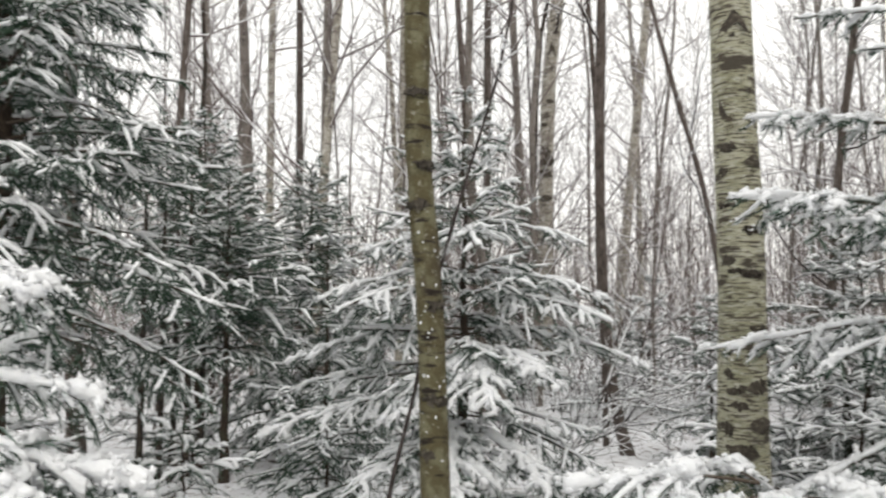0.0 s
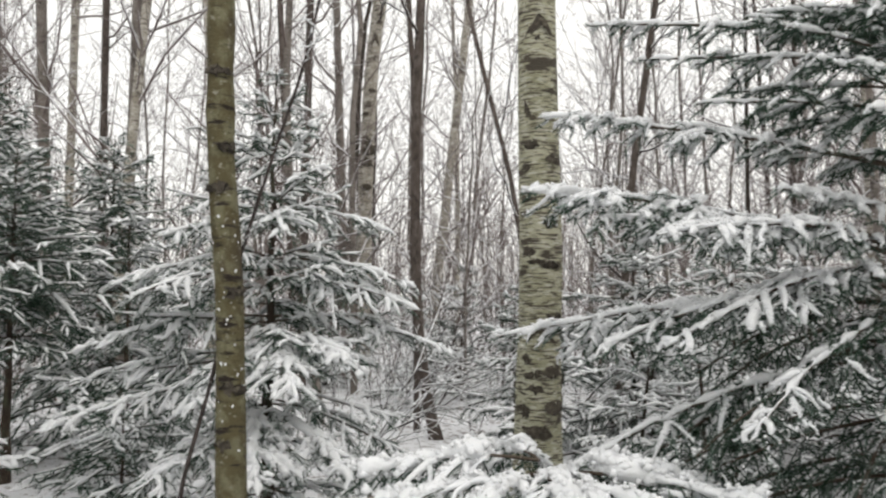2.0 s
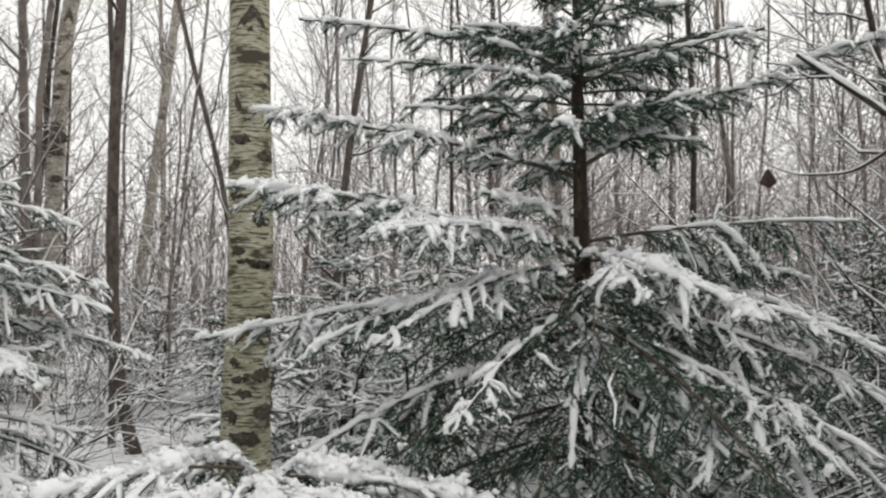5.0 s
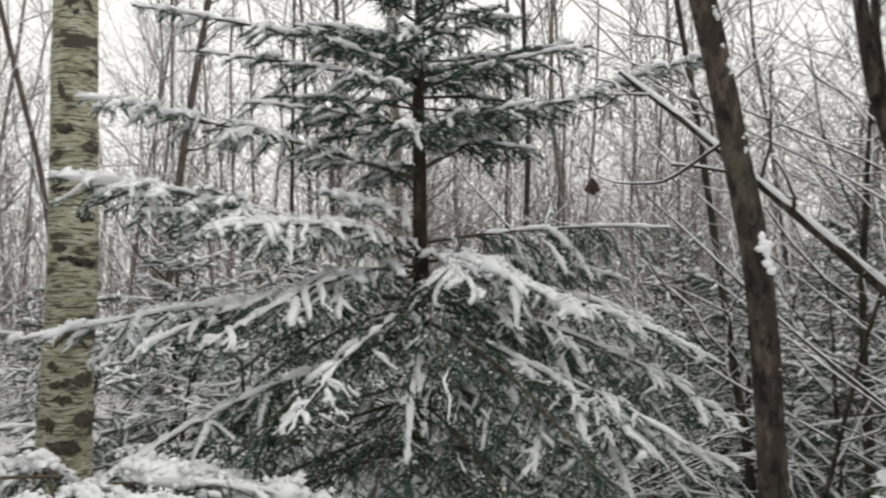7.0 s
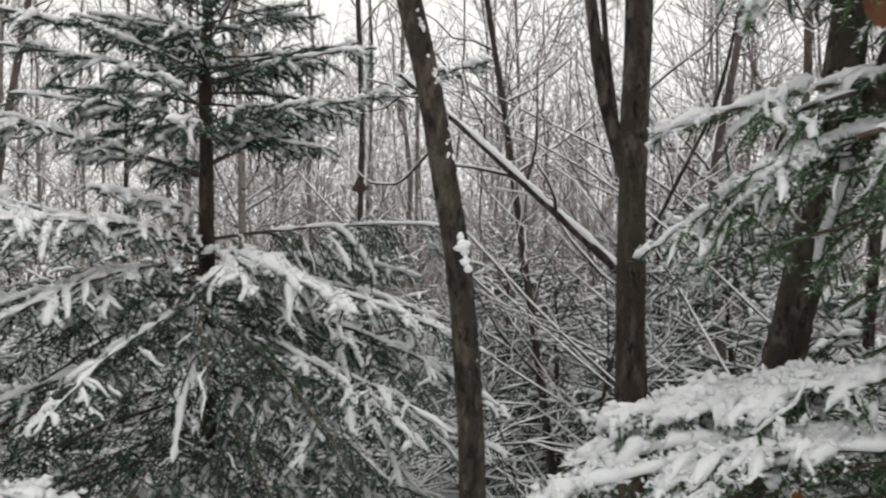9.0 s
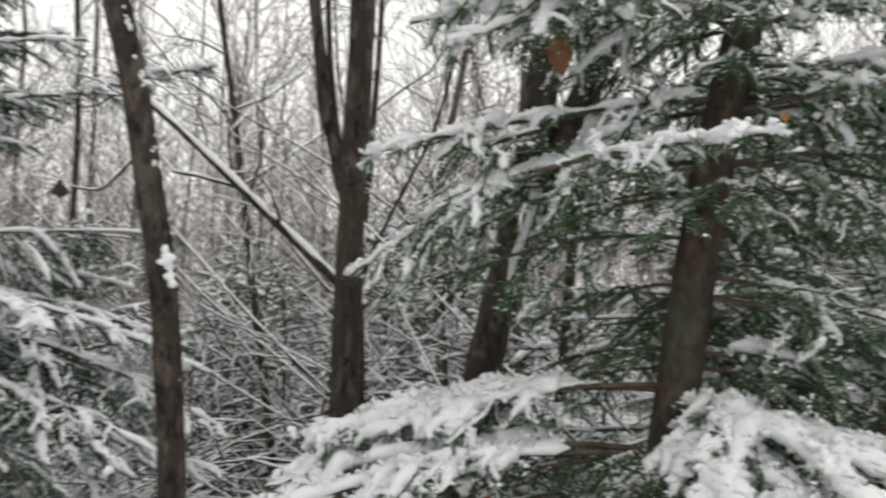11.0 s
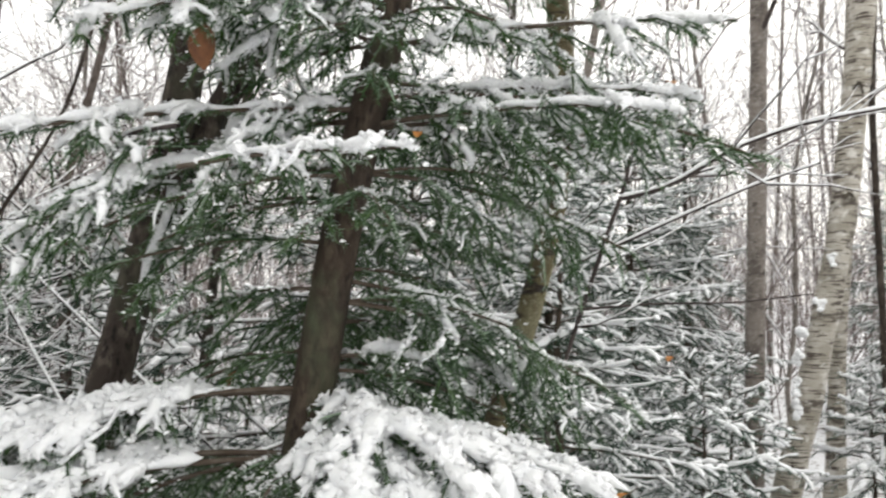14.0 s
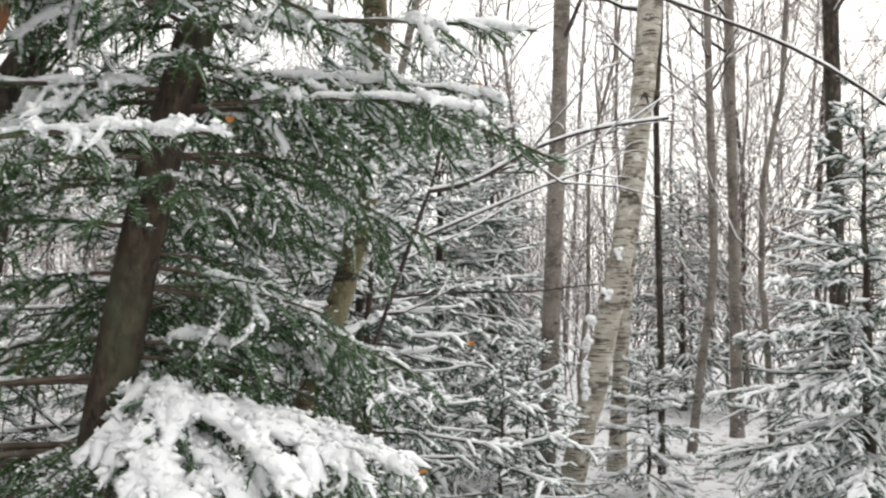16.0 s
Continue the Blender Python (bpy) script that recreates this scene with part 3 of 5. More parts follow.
tD = trunk_tree("leaning_tree", [(2.50, 0.52, GZ), (2.56, 0.25, 1.28), (2.58, 0.16, 1.63), (2.60, 0.07, 2.13), (2.62, -0.02, 4)], 0.062, 0.035, GREY_BARK, "dark leaning trunk behind a snowy bough", "tree", 22, sides=18)
bowed = trunk_tree("bowed_tree", [(3.08, -0.6, GZ), (3.02, -0.85, 1.06), (2.99, -0.99, 1.52), (2.98, -1.05, 1.77), (2.97, -1.08, 2.29), (2.97, -1.06, 2.47), (2.9, -1.0, 4.5)], 0.046, 0.034, OLIVE_BARK, "bowed brown trunk with snow caught on it", "tree", 23, sides=18)
trunk_tree("alder_tree", [(5.40, -2.93, GZ), (5.38, -2.98, 1.25), (5.34, -3.06, 3.55), (5.3, -3.1, 8)], 0.065, 0.045, PALE_BARK, "straight grey trunk at the edge of a clearing", "tree", 24, branches=9, u0=0.35)
white_birch = trunk_tree("birch_tree", [(5.14, -2.93, GZ), (5.11, -2.96, 0.10), (5.01, -3.14, 0.96), (4.91, -3.31, 1.90), (4.81, -3.46, 3.42), (4.7, -3.6, 8)], 0.086, 0.055, WHITE_BIRCH, "leaning white birch with snow on its trunk", "birch tree", 25, sides=22, branches=6, u0=0.45)
trunk_tree("birch_tree", [(6.28, -4.05, GZ), (6.25, -4.09, 1.07), (6.18, -4.2, 2.51), (6.0, -4.4, 7)], 0.07, 0.045, WHITE_BIRCH, "white birch behind the leaning one", "birch tree", 26, branches=6, u0=0.4)
trunk_tree("slim_tree", [(6.08, -4.36, GZ), (6.07, -4.36, 0.88), (6.08, -4.34, 2.99), (6.05, -4.39, 3.97), (6, -4.4, 7)], 0.028, 0.022, GREY_BARK, "thin dark sapling beside white birches", "tree", 27, branches=8, u0=0.3)
trunk_tree("slim_tree", [(6.75, -5.15, GZ), (6.70, -5.20, 0.55), (6.60, -5.33, 1.67), (6.62, -5.30, 4.29), (6.6, -5.3, 8)], 0.042, 0.03, PALE_BARK, "slim grey sapling in a clearing", "tree", 28, branches=12, u0=0.3)
trunk_tree("slim_tree", [(7.26, -6.10, GZ), (7.26, -6.10, 1.34), (7.27, -6.09, 4.62), (7.2, -6, 9)], 0.062, 0.045, PALE_BARK, "slim pale trunk in a clearing", "tree", 29, branches=12, u0=0.3)
trunk_tree("slim_tree", [(5.90, -6.10, GZ), (5.90, -6.10, 2.43), (5.90, -6.10, 4.14), (5.9, -6.1, 9)], 0.075, 0.055, GREY_BARK, "straight dark trunk above young spruces", "tree", 30, branches=10, u0=0.4)
sapling = trunk_tree("sapling", [(3.17, -0.97, -0.1), (3.10, -1.05, 1.09), (3.07, -1.17, 1.45), (3.03, -1.28, 1.79), (3.02, -1.31, 1.85), (3.01, -1.36, 2.20)], 0.012, 0.006, DARK_TWIG, "thin dark sapling with a long snowy side branch", "sapling", 31, sides=8, branches=5, reach=(0.3, 0.7))


def local(tree, x, y, z):
    return np.array([x, y, z]) - np.array(tree.location)


def stick(tree, name, points, r0, r1, bark, snow=0.0, seed=0, twigs=0, sides=8, label=""):
    """A further stem or branch of a tree through points of the place, with snow along its upper side."""
    rng = np.random.default_rng(seed + 70)
    line = smooth_line([local(tree, *q) for q in points], 18)[None]
    R = np.linspace(r0, r1, 18)[None] * rng.uniform(0.93, 1.07, (1, 18))
    g, s = Geo(), Geo()
    tubes(g, line, R, sides)
    lots = [(line, R)]
    if twigs:
        P, Q = children(rng, line, R, twigs, (0.2, 0.6), 45, 0.1, 0.5, 0.1, 4, 0.25, 0.0018)
        P2, Q2 = children(rng, P, Q, 3, (0.08, 0.25), 40, 0.1, 0.6, 0.2, 3, 0.25, 0.0013)
        tubes(g, P, Q, 4)
        tubes(g, P2, Q2, 3)
        lots += [(P, Q), (P2, Q2)]
    ob = part(name, g, bark, tree, label)
    if snow:
        for P, Q in lots:
            tubes(s, *snow_lines(rng, P, Q, snow if P is line else snow * 0.5, 1.0 if P is line else 0.85), 5, 0, 0.85)
        tagged(part(name + "_snow", s, SNOW, ob), kind="stuff")
    return ob


def scar(tree, x, y, r, z, turn, half, h, droop=0.0, face=-110):
    """A dark scar on birch bark: a band, or with droop a chevron, half degrees to each side."""
    rows, cols = 6, 11
    verts = []
    for i in range(rows):
        v = i / (rows - 1)
        w = half * (v ** 0.6 if droop else math.sqrt(max(0.02, 1 - (2 * v - 1) ** 2)))
        for j in range(cols):
            c = 2 * j / (cols - 1) - 1
            a = radians(face + turn + c * w * (1 if droop else 1 + 0.9 * noise.noise(Vector((math.copysign(2.0, c), v * 4.5, z * 7)))))
            rr = r + 0.0035
            zz = z + h * (0.5 - v) - droop * abs(c * w / half) ** 1.4 + 0.045 * noise.noise(Vector((c * 4, v * 1.5, z * 9)))
            verts.append((x + rr * math.cos(a), y + rr * math.sin(a), zz))
    idx = np.arange(rows * cols).reshape(rows, cols)
    g = Geo()
    g.add([local(tree, *q) for q in verts], np.stack([idx[:-1, :-1], idx[1:, :-1], idx[1:, 1:], idx[:-1, 1:]], -1).reshape(-1, 4))
    part("branch_scar", g, BLACK_SCAR, tree, "black scar on the bark")


def birch_radius(z):
    return 0.156 - 0.0094 * z


birch_marks = [(3.20, 0, 46, 0.08, 0.09), (2.66, -46, 28, 0.08, 0.07), (1.24, 2, 40, 0.05, 0.09)]
mark_rng = np.random.default_rng(77)
birch_marks += [(2.40, -22, 38, 0.06, 0), (2.31, 34, 30, 0.07, 0), (2.26, -44, 24, 0.05, 0), (1.90, 26, 34, 0.06, 0), (1.72, -32, 28, 0.06, 0), (1.64, 22, 34, 0.08, 0), (1.05, -34, 22, 0.06, 0), (0.97, 32, 30, 0.09, 0), (0.86, -12, 30, 0.07, 0), (0.75, 38, 28, 0.10, 0), (0.72, -44, 26, 0.09, 0), (0.60, -5, 44, 0.08, 0)]
for z in np.arange(0.6, 3.4, 0.36):
    birch_marks.append((z + mark_rng.uniform(-0.03, 0.03), mark_rng.uniform(-60, 60), mark_rng.uniform(8, 38), mark_rng.uniform(0.008, 0.030) * (1.8 if z < 1.1 else 1.0), 0))
for z, turn, half, h, droop in birch_marks:
    if not droop:
        half, h = (half * 0.62, h * 0.6) if z > 1.0 else (half * 0.8, h * 0.7)
    scar(big_birch, 1.805 + 0.012 * (1.7 - abs(z - 1.7)), 4.877, birch_radius(z) + 0.006, z, turn, half, h, droop)


for z, turn, half, h, droop in ((5.97, 0, 44, 0.16, 0.16), (4.12, -20, 50, 0.16, 0), (3.95, 15, 60, 0.20, 0), (3.75, -10, 62, 0.16, 0), (5.0, 20, 36, 0.06, 0), (4.6, -30, 30, 0.05, 0), (3.3, 0, 50, 0.10, 0), (6.4, -10, 40, 0.05, 0)):
    scar(pale_birch, float(np.interp(z, (3.43, 5.58, 6.86), (1.79, 1.87, 2.04))), 13.87, 0.148 - 0.0034 * z, z, turn, half, h, droop, face=-97)


def clumps(tree, spots):
    for i, (x, y, z, size) in enumerate(spots):
        snow_clump(tree, *local(tree, x, y, z), size, i + int(z * 100))


clump_rng = np.random.default_rng(21)
for i in range(26):
    z = float(clump_rng.uniform(0.75, 1.75))
    a = radians(-70 + clump_rng.uniform(-70, 55))
    x = float(np.interp(z, (0.69, 1.5, 1.96), (-0.03, -0.05, -0.10)))
    snow_clump(olive, *local(olive, x + 0.056 * math.cos(a), 3.25 + 0.056 * math.sin(a), z), float(clump_rng.uniform(0.002, 0.0055)), 700 + i)
for z, turn, half, h in ((1.08, 10, 60, 0.022), (1.86, -20, 55, 0.03), (2.02, 30, 45, 0.02), (2.32, -5, 60, 0.025), (0.86, -30, 40, 0.03), (1.45, 25, 45, 0.02)):
    scar(olive, float(np.interp(z, (0.69, 1.5, 1.96, 2.72), (-0.03, -0.05, -0.10, -0.11))), 3.25, 0.062 - 0.0034 * z + 0.004, z, turn, half, h, face=-90)
for i in range(30):
    z = float(clump_rng.uniform(0.85, 2.45))
    x, y = np.interp(z, (0.92, 1.34, 1.67, 1.87, 2.13), (1.923, 1.894, 1.857, 1.853, 1.789)), np.interp(z, (0.92, 1.34, 1.67, 1.87, 2.13), (0.817, 0.816, 0.840, 0.874, 0.90))
    a = radians(-75 + clump_rng.uniform(-35, 40))
    snow_clump(trunk_r, *local(trunk_r, x + 0.030 * math.cos(a), y + 0.030 * math.sin(a), z), float(clump_rng.uniform(0.0025, 0.007)), 300 + i)
clumps(trunk_r, [(1.852, 0.795, 1.545, 0.019), (1.862, 0.79, 1.51, 0.014)])
clumps(bowed, [(2.94, -1.06, 1.86, 0.028), (2.95, -1.05, 1.80, 0.024), (2.99, -0.93, 1.40, 0.016), (2.96, -0.99, 1.60, 0.014)])
clumps(white_birch, [(4.96, -3.06, 1.28, 0.035), (4.98, -3.04, 1.12, 0.04), (5.00, -3.03, 0.95, 0.035), (4.99, -3.03, 0.84, 0.045), (4.88, -3.22, 1.72, 0.03), (4.92, -3.15, 1.45, 0.03)])
for z, turn, half, h, droop in ((2.75, 10, 28, 0.03, 0.03), (2.1, 15, 26, 0.025, 0.02), (0.45, 0, 25, 0.03, 0)):
    k = np.interp(z, (0.1, 0.96, 1.9, 3.42), (5.11, 5.01, 4.91, 4.81)), np.interp(z, (0.1, 0.96, 1.9, 3.42), (-2.96, -3.14, -3.31, -3.46))
    scar(white_birch, k[0], k[1], 0.086 - 0.0039 * z + 0.006, z, turn, half, h, droop, face=146)

stick(fork, "side_stem", [(2.69, 0.75, 1.80), (2.68, 0.775, 1.92), (2.665, 0.81, 2.05), (2.65, 0.84, 2.38), (2.58, 0.92, 3.2)], 0.026, 0.016, GREY_BARK)
stick(fork, "side_stem", [(2.69, 0.76, 1.84), (2.67, 0.80, 2.2), (2.64, 0.80, 2.6), (2.6, 0.82, 3.2)], 0.012, 0.008, GREY_BARK)
stick(tD, "side_stem", [(2.575, 0.19, 1.5), (2.60, 0.10, 1.75), (2.66, 0.01, 2.00), (2.68, -0.14, 2.26), (2.72, -0.32, 2.6), (2.78, -0.5, 3.3)], 0.045, 0.032, GREY_BARK, 0.014, 3)
stick(bowed, "long_branch", [(2.95, -1.04, 2.72), (2.88, -1.75, 2.68), (2.76, -2.12, 2.52), (2.5, -2.44, 2.32), (2.29, -2.64, 2.08), (2.15, -2.8, 1.85)], 0.008, 0.0045, DARK_TWIG, 0.0012, 4)
stick(sapling, "long_branch", [(3.03, -1.29, 1.81), (2.97, -1.44, 1.84), (2.88, -1.62, 1.96), (2.78, -1.82, 2.03), (2.66, -2.05, 2.06)], 0.008, 0.004, DARK_TWIG, 0.004, 5, twigs=6)
stick(sapling, "long_branch", [(3.04, -1.26, 1.64), (2.95, -1.47, 1.74), (2.84, -1.69, 1.84), (2.77, -1.87, 1.90)], 0.005, 0.003, DARK_TWIG, 0.003, 6, twigs=4)
stick(sapling, "long_branch", [(3.07, -1.15, 1.43), (2.99, -1.40, 1.45), (2.89, -1.62, 1.45), (2.77, -1.83, 1.48)], 0.005, 0.002, DARK_TWIG, 0.0, 7)

for i, x in enumerate((-2.32, -2.21, -2.10, -1.98, -2.48)):
    trunk_tree("dead_spruce_stem", [(x, 6.62, GZ), (x + 0.01, 6.63, 1.0), (x, 6.65, 2.4)], 0.026 + 0.004 * (i % 3), 0.014, GREY_BARK, "thin dark dead stem in the shade under spruces", "tree", 170 + i, sides=8, branches=8, reach=(0.2, 0.5), snow=False, group="dark stems under the spruces")
trunk_tree("sapling", [(-0.26, 3.35, GZ), (-0.22, 3.29, 0.69), (-0.11, 3.30, 1.12), (-0.04, 3.30, 1.51), (0.11, 3.30, 2.02), (0.22, 3.29, 2.37), (0.27, 3.29, 2.60), (0.36, 3.3, 3.1)], 0.010, 0.005, DARK_TWIG, "thin dark sapling crossing behind an olive trunk", "sapling", 180, sides=7, branches=9, reach=(0.15, 0.45), u0=0.45)

# the leaning pole, lined with snow, and thin stems of the thicket
pole = thing("leaning_pole", 3.26, 0.96, -0.05, "thin leaning dead stem lined with snow", "fallen stem")
stick(pole, "lower_stem", [(3.26, 0.96, -0.05), (3.26, 0.96, 0.6), (3.27, 0.95, 1.1), (3.26, 0.96, 1.45)], 0.021, 0.018, GREY_BARK)
stick(pole, "stem", [(3.27, 0.94, 1.42), (3.24, 0.99, 1.48), (2.91, 1.58, 2.13), (2.80, 1.78, 2.33)], 0.020, 0.008, GREY_BARK, 0.007, 8, twigs=9)
for i, (pts, r) in enumerate((
        ([(3.02, -0.41, -0.05), (3.04, 0.94, 1.09), (3.04, 1.25, 1.32), (3.05, 1.55, 1.62), (3.05, 1.82, 1.86)], 0.011),
        ([(3.27, -0.84, -0.05), (3.33, 1.04, 1.15), (3.34, 1.34, 1.24), (3.35, 1.65, 1.39), (3.36, 1.92, 1.50)], 0.008),
        ([(3.13, -0.94, -0.05), (3.23, 1.00, 1.85), (3.25, 1.39, 2.05), (3.27, 1.77, 2.31), (3.29, 2.12, 2.52)], 0.007),
        ([(2.93, -0.69, -0.05), (2.97, 0.86, 1.04), (2.98, 1.07, 1.17), (2.98, 1.29, 1.35), (2.98, 1.48, 1.49)], 0.008),
        ([(3.47, -1.14, -0.05), (3.63, 1.09, 2.00), (3.67, 1.64, 2.27), (3.71, 2.18, 2.61), (3.75, 2.67, 2.88)], 0.008),
        ([(3.50, -0.50, -0.05), (3.59, 1.19, 1.34), (3.61, 1.57, 1.63), (3.63, 1.95, 1.98), (3.65, 2.29, 2.27)], 0.006),
        ([(2.86, -0.20, -0.05), (3.42, 1.08, 1.83), (3.50, 1.27, 1.97), (3.58, 1.45, 2.16), (3.65, 1.62, 2.31)], 0.009),
        ([(3.55, -0.51, -0.05), (3.55, 1.27, 0.85), (3.55, 1.83, 1.11), (3.55, 2.40, 1.44), (3.55, 2.91, 1.71)], 0.008))):
    stem_thing = thing("leaning_shrub", pts[0][0], pts[0][1], pts[0][2], "thin arching bare stem lined with snow", "shrub", "leaning stems of the thicket")
    stick(stem_thing, "stem", pts, r * 0.85, r * 0.35, DARK_TWIG, 0.0018, 210 + i, twigs=18)
for i, (pts, r, bark, text) in enumerate((
        ([(5.6, 4.4, GZ), (5.51, 4.47, 1.28), (5.48, 4.50, 2.0), (5.50, 4.48, 2.82), (5.47, 4.51, 4.09), (5.4, 4.5, 7)], 0.030, GREY_BARK, "thin straight dark tree behind snowy spruces"),
        ([(4.7, 2.1, GZ), (4.59, 2.29, 1.72), (4.54, 2.38, 2.58), (4.48, 2.47, 3.31), (4.4, 2.6, 5)], 0.026, GREY_BARK, "thin dark stem in the thicket"),
        ([(3.2, 1.4, GZ), (3.31, 1.07, 1.26), (3.36, 0.95, 1.66), (3.45, 0.70, 2.16), (3.48, 0.60, 2.57), (3.5, 0.4, 4)], 0.010, GREY_BARK, "thin dark leaning stem behind a forked tree"),
        ([(3.9, 8.3, GZ), (4.04, 8.15, 2.66), (4.12, 8.11, 3.37), (4.30, 8.02, 4.82), (4.5, 7.9, 7)], 0.052, BROWN_BARK, "slim leaning tree against the sky"),
        ([(5.1, 7.55, GZ), (5.09, 7.55, 2.86), (5.09, 7.55, 4.82), (5.1, 7.5, 7)], 0.026, GREY_BARK, "thin dark tree against the sky"),
        ([(3.9, 1.25, GZ), (4.0, 1.3, 1.5), (4.0, 1.2, 2.6), (4.1, 1.1, 5)], 0.020, GREY_BARK, "thin dark stem in the thicket"),
        ([(5.2, 1.2, GZ), (5.1, 1.3, 2.0), (5.3, 1.1, 3.2), (5.3, 1.0, 6)], 0.030, BROWN_BARK, "thin brown stem in the thicket"),
        ([(4.6, 0.5, GZ), (4.5, 0.3, 1.9), (4.4, 0.1, 2.8), (4.3, 0, 5)], 0.030, GREY_BARK, "thin dark stem in the thicket"),
        ([(6.5, 1.0, GZ), (6.4, 1.1, 2.0), (6.5, 1.0, 3.2), (6.4, 1.0, 6)], 0.04, BROWN_BARK, "thin brown stem in the thicket"))):
    trunk_tree("slim_tree", pts, r, r * 0.55, bark, text, "tree", 140 + i, sides=8, branches=14, u0=0.18, reach=(0.4, 1.2), fine=4)


def dead_leaf(x, y, z, size, turn, tilt, mat, text, wide=False):
    """A curled oval leaf on its stalk, hanging by it; a wide one is crumpled and broadest low down."""
    g = Geo()
    n, k = 9, 5
    verts = []
    for i in range(n):
        v = i / (n - 1)
        w = 0.30 * math.sin(math.pi * min(1, v * 0.97 + 0.015)) ** 0.75 if not wide else 0.06 + 0.52 * min(v, 4.5 * (1.03 - v))
        for j in range(k):
            c = 2 * j / (k - 1) - 1
            verts.append((c * w, 0.10 * c * c * w / 0.3 + 0.06 * math.sin(v * 4) + (0.12 * math.sin(5 * c + 3 * v) if wide else 0), -v + (0.16 * c * c * v if wide else 0)))
    idx = np.arange(n * k).reshape(n, k)
    q = np.stack([idx[:-1, :-1], idx[1:, :-1], idx[1:, 1:], idx[:-1, 1:]], -1).reshape(-1, 4)
    v = np.array(verts)
    g.add(v * size, q)
    g.add((v + (0, 0.015, 0)) * size, q[:, ::-1])
    leaf = thing("dead_leaf", x, y, z, text, "leaf")
    part("blade", g, mat, leaf)
    g = Geo()
    tubes(g, smooth_line([(0, 0, 0.0), (0.003, 0, 0.012), (0, 0.004, 0.03)], 5)[None], np.full((1, 5), 0.0012), 4)
    part("stalk", g, TWIG, leaf)
    leaf.matrix_basis = pose(x, y, z, tilt, 0, turn)


dead_leaf(1.95, -0.09, 2.0, 0.092, 80, 4, DEAD_LEAF, "brown oval dead leaf hanging from a snowy twig")
stick(trunk_r, "bare_twig", [(1.853, 0.86, 1.80), (2.05, 1.15, 1.74), (2.25, 1.44, 1.79), (2.39, 1.627, 1.86), (2.42, 1.68, 1.89)], 0.004, 0.002, DARK_TWIG, 0.0008, 12)
dead_leaf(2.39, 1.627, 1.845, 0.062, -55, 8, DARK_LEAF, "dark withered leaf caught on a thin twig", True)
dead_leaf(2.07, -0.52, 1.82, 0.035, 80, 60, ORANGE_LEAF, "small orange leaf on a snowy bough")
dead_leaf(2.56, -1.27, 1.30, 0.035, 60, 70, ORANGE_LEAF, "small orange leaf on a snowy bough")
dead_leaf(2.12, -1.10, 1.96, 0.035, 100, 70, ORANGE_LEAF, "small orange leaf on a snowy bough")
dead_leaf(2.22, -0.12, 1.30, 0.04, 40, 30, DEAD_LEAF, "small brown leaf beside a fir trunk")
dead_leaf(2.20, 0.14, 0.99, 0.04, 90, 60, ORANGE_LEAF, "small orange leaf under snowy boughs")
dead_leaf(2.15, -1.0, 1.02, 0.04, 10, 70, ORANGE_LEAF, "small orange leaf under snowy boughs")

# ---- conifers ----
SEED = [0]


def limb(tree, z, az, L, rise, droop, load=0.012, needles=None, hang=0.3, density=850, line=None, **more):
    """A bough of its own shape on a near conifer."""
    SEED[0] += 1
    more.setdefault("dust", 1.5 if load > 0.0145 else 0.7)
    if load > 0.0135:
        for key, value in (("cover", 0.85), ("patch", 0.5), ("rings", 6), ("sides", 6)):
            more.setdefault(key, value)
    g, s = bough(L, 0, droop, SEED[0], load, density, True, hang, **more)
    ob = put_bough(tree, g.mesh("bough", [needles or NEEDLES, TWIG, RIMED]), s.mesh("bough_snow", [SNOW]), z, az, rise, 1, ((SEED[0] * 37) % 21) - 10)
    if line is not None:
        ob.location.x += float(np.interp(z, line[:, 2], line[:, 0]))
        ob.location.y += float(np.interp(z, line[:, 2], line[:, 1]))
    return ob


HERO = thing("spruce_tree", 2.43, 2.54, ground_height(2.43, 2.54), "young spruce with wide snow-laden boughs", "spruce tree")
stem(HERO, 4.3, 0.055, SPRUCE_BARK, 5, (-0.004, 0.004), 14)
# the wide limbs that reach out of the crown
limb(HERO, 1.57, 172, 1.48, 15, 0.10, 0.019, tip=-0.02, spread=0.95, heap=1.15, hang=0.4)
limb(HERO, 1.60, 178, 1.22, 12, 0.14, 0.0148, spread=0.9, hang=0.35)
limb(HERO, 1.62, -168, 1.12, 11, 0.20, 0.016, spread=0.8, heap=1.2, hang=0.35)
limb(HERO, 1.74, -174, 0.55, 10, 0.06, 0.0165, spread=0.8, heap=1.4)
limb(HERO, 1.91, 160, 1.38, 15, 0.10, 0.017, spread=0.8, heap=1.1)
limb(HERO, 2.44, 157, 1.18, 5, 0.04, 0.014, spread=0.7, dust=0.4)
limb(HERO, 2.32, 166, 0.99, 4, 0.06, 0.014, spread=0.7, dust=0.4)
limb(HERO, 1.40, 165, 1.52, 2, 0.14, 0.017, spread=0.8, heap=1.1)
for z, az, L, rise, droop, load in ((1.50, 176, 1.20, 0, 0.22, 0.0160), (1.54, -174, 1.05, 0, 0.28, 0.0165), (1.46, 155, 1.30, 0, 0.20, 0.0155), (1.38, -158, 1.00, -6, 0.30, 0.0150), (1.50, -48, 1.15, 0, 0.25, 0.0160), (1.56, -30, 0.95, 6, 0.18, 0.0150), (1.20, 170, 1.35, -4, 0.26, 0.0150)):
    limb(HERO, z, az, L, rise, droop, load, spread=0.9, cover=0.6, patch=0.9, hang=0.4, dust=0.85)
raised = limb(HERO, 1.96, -52, 1.28, 29, 0.15, 0.019, spread=0.75, hang=0.35, heap=1.15, cover=0.85)
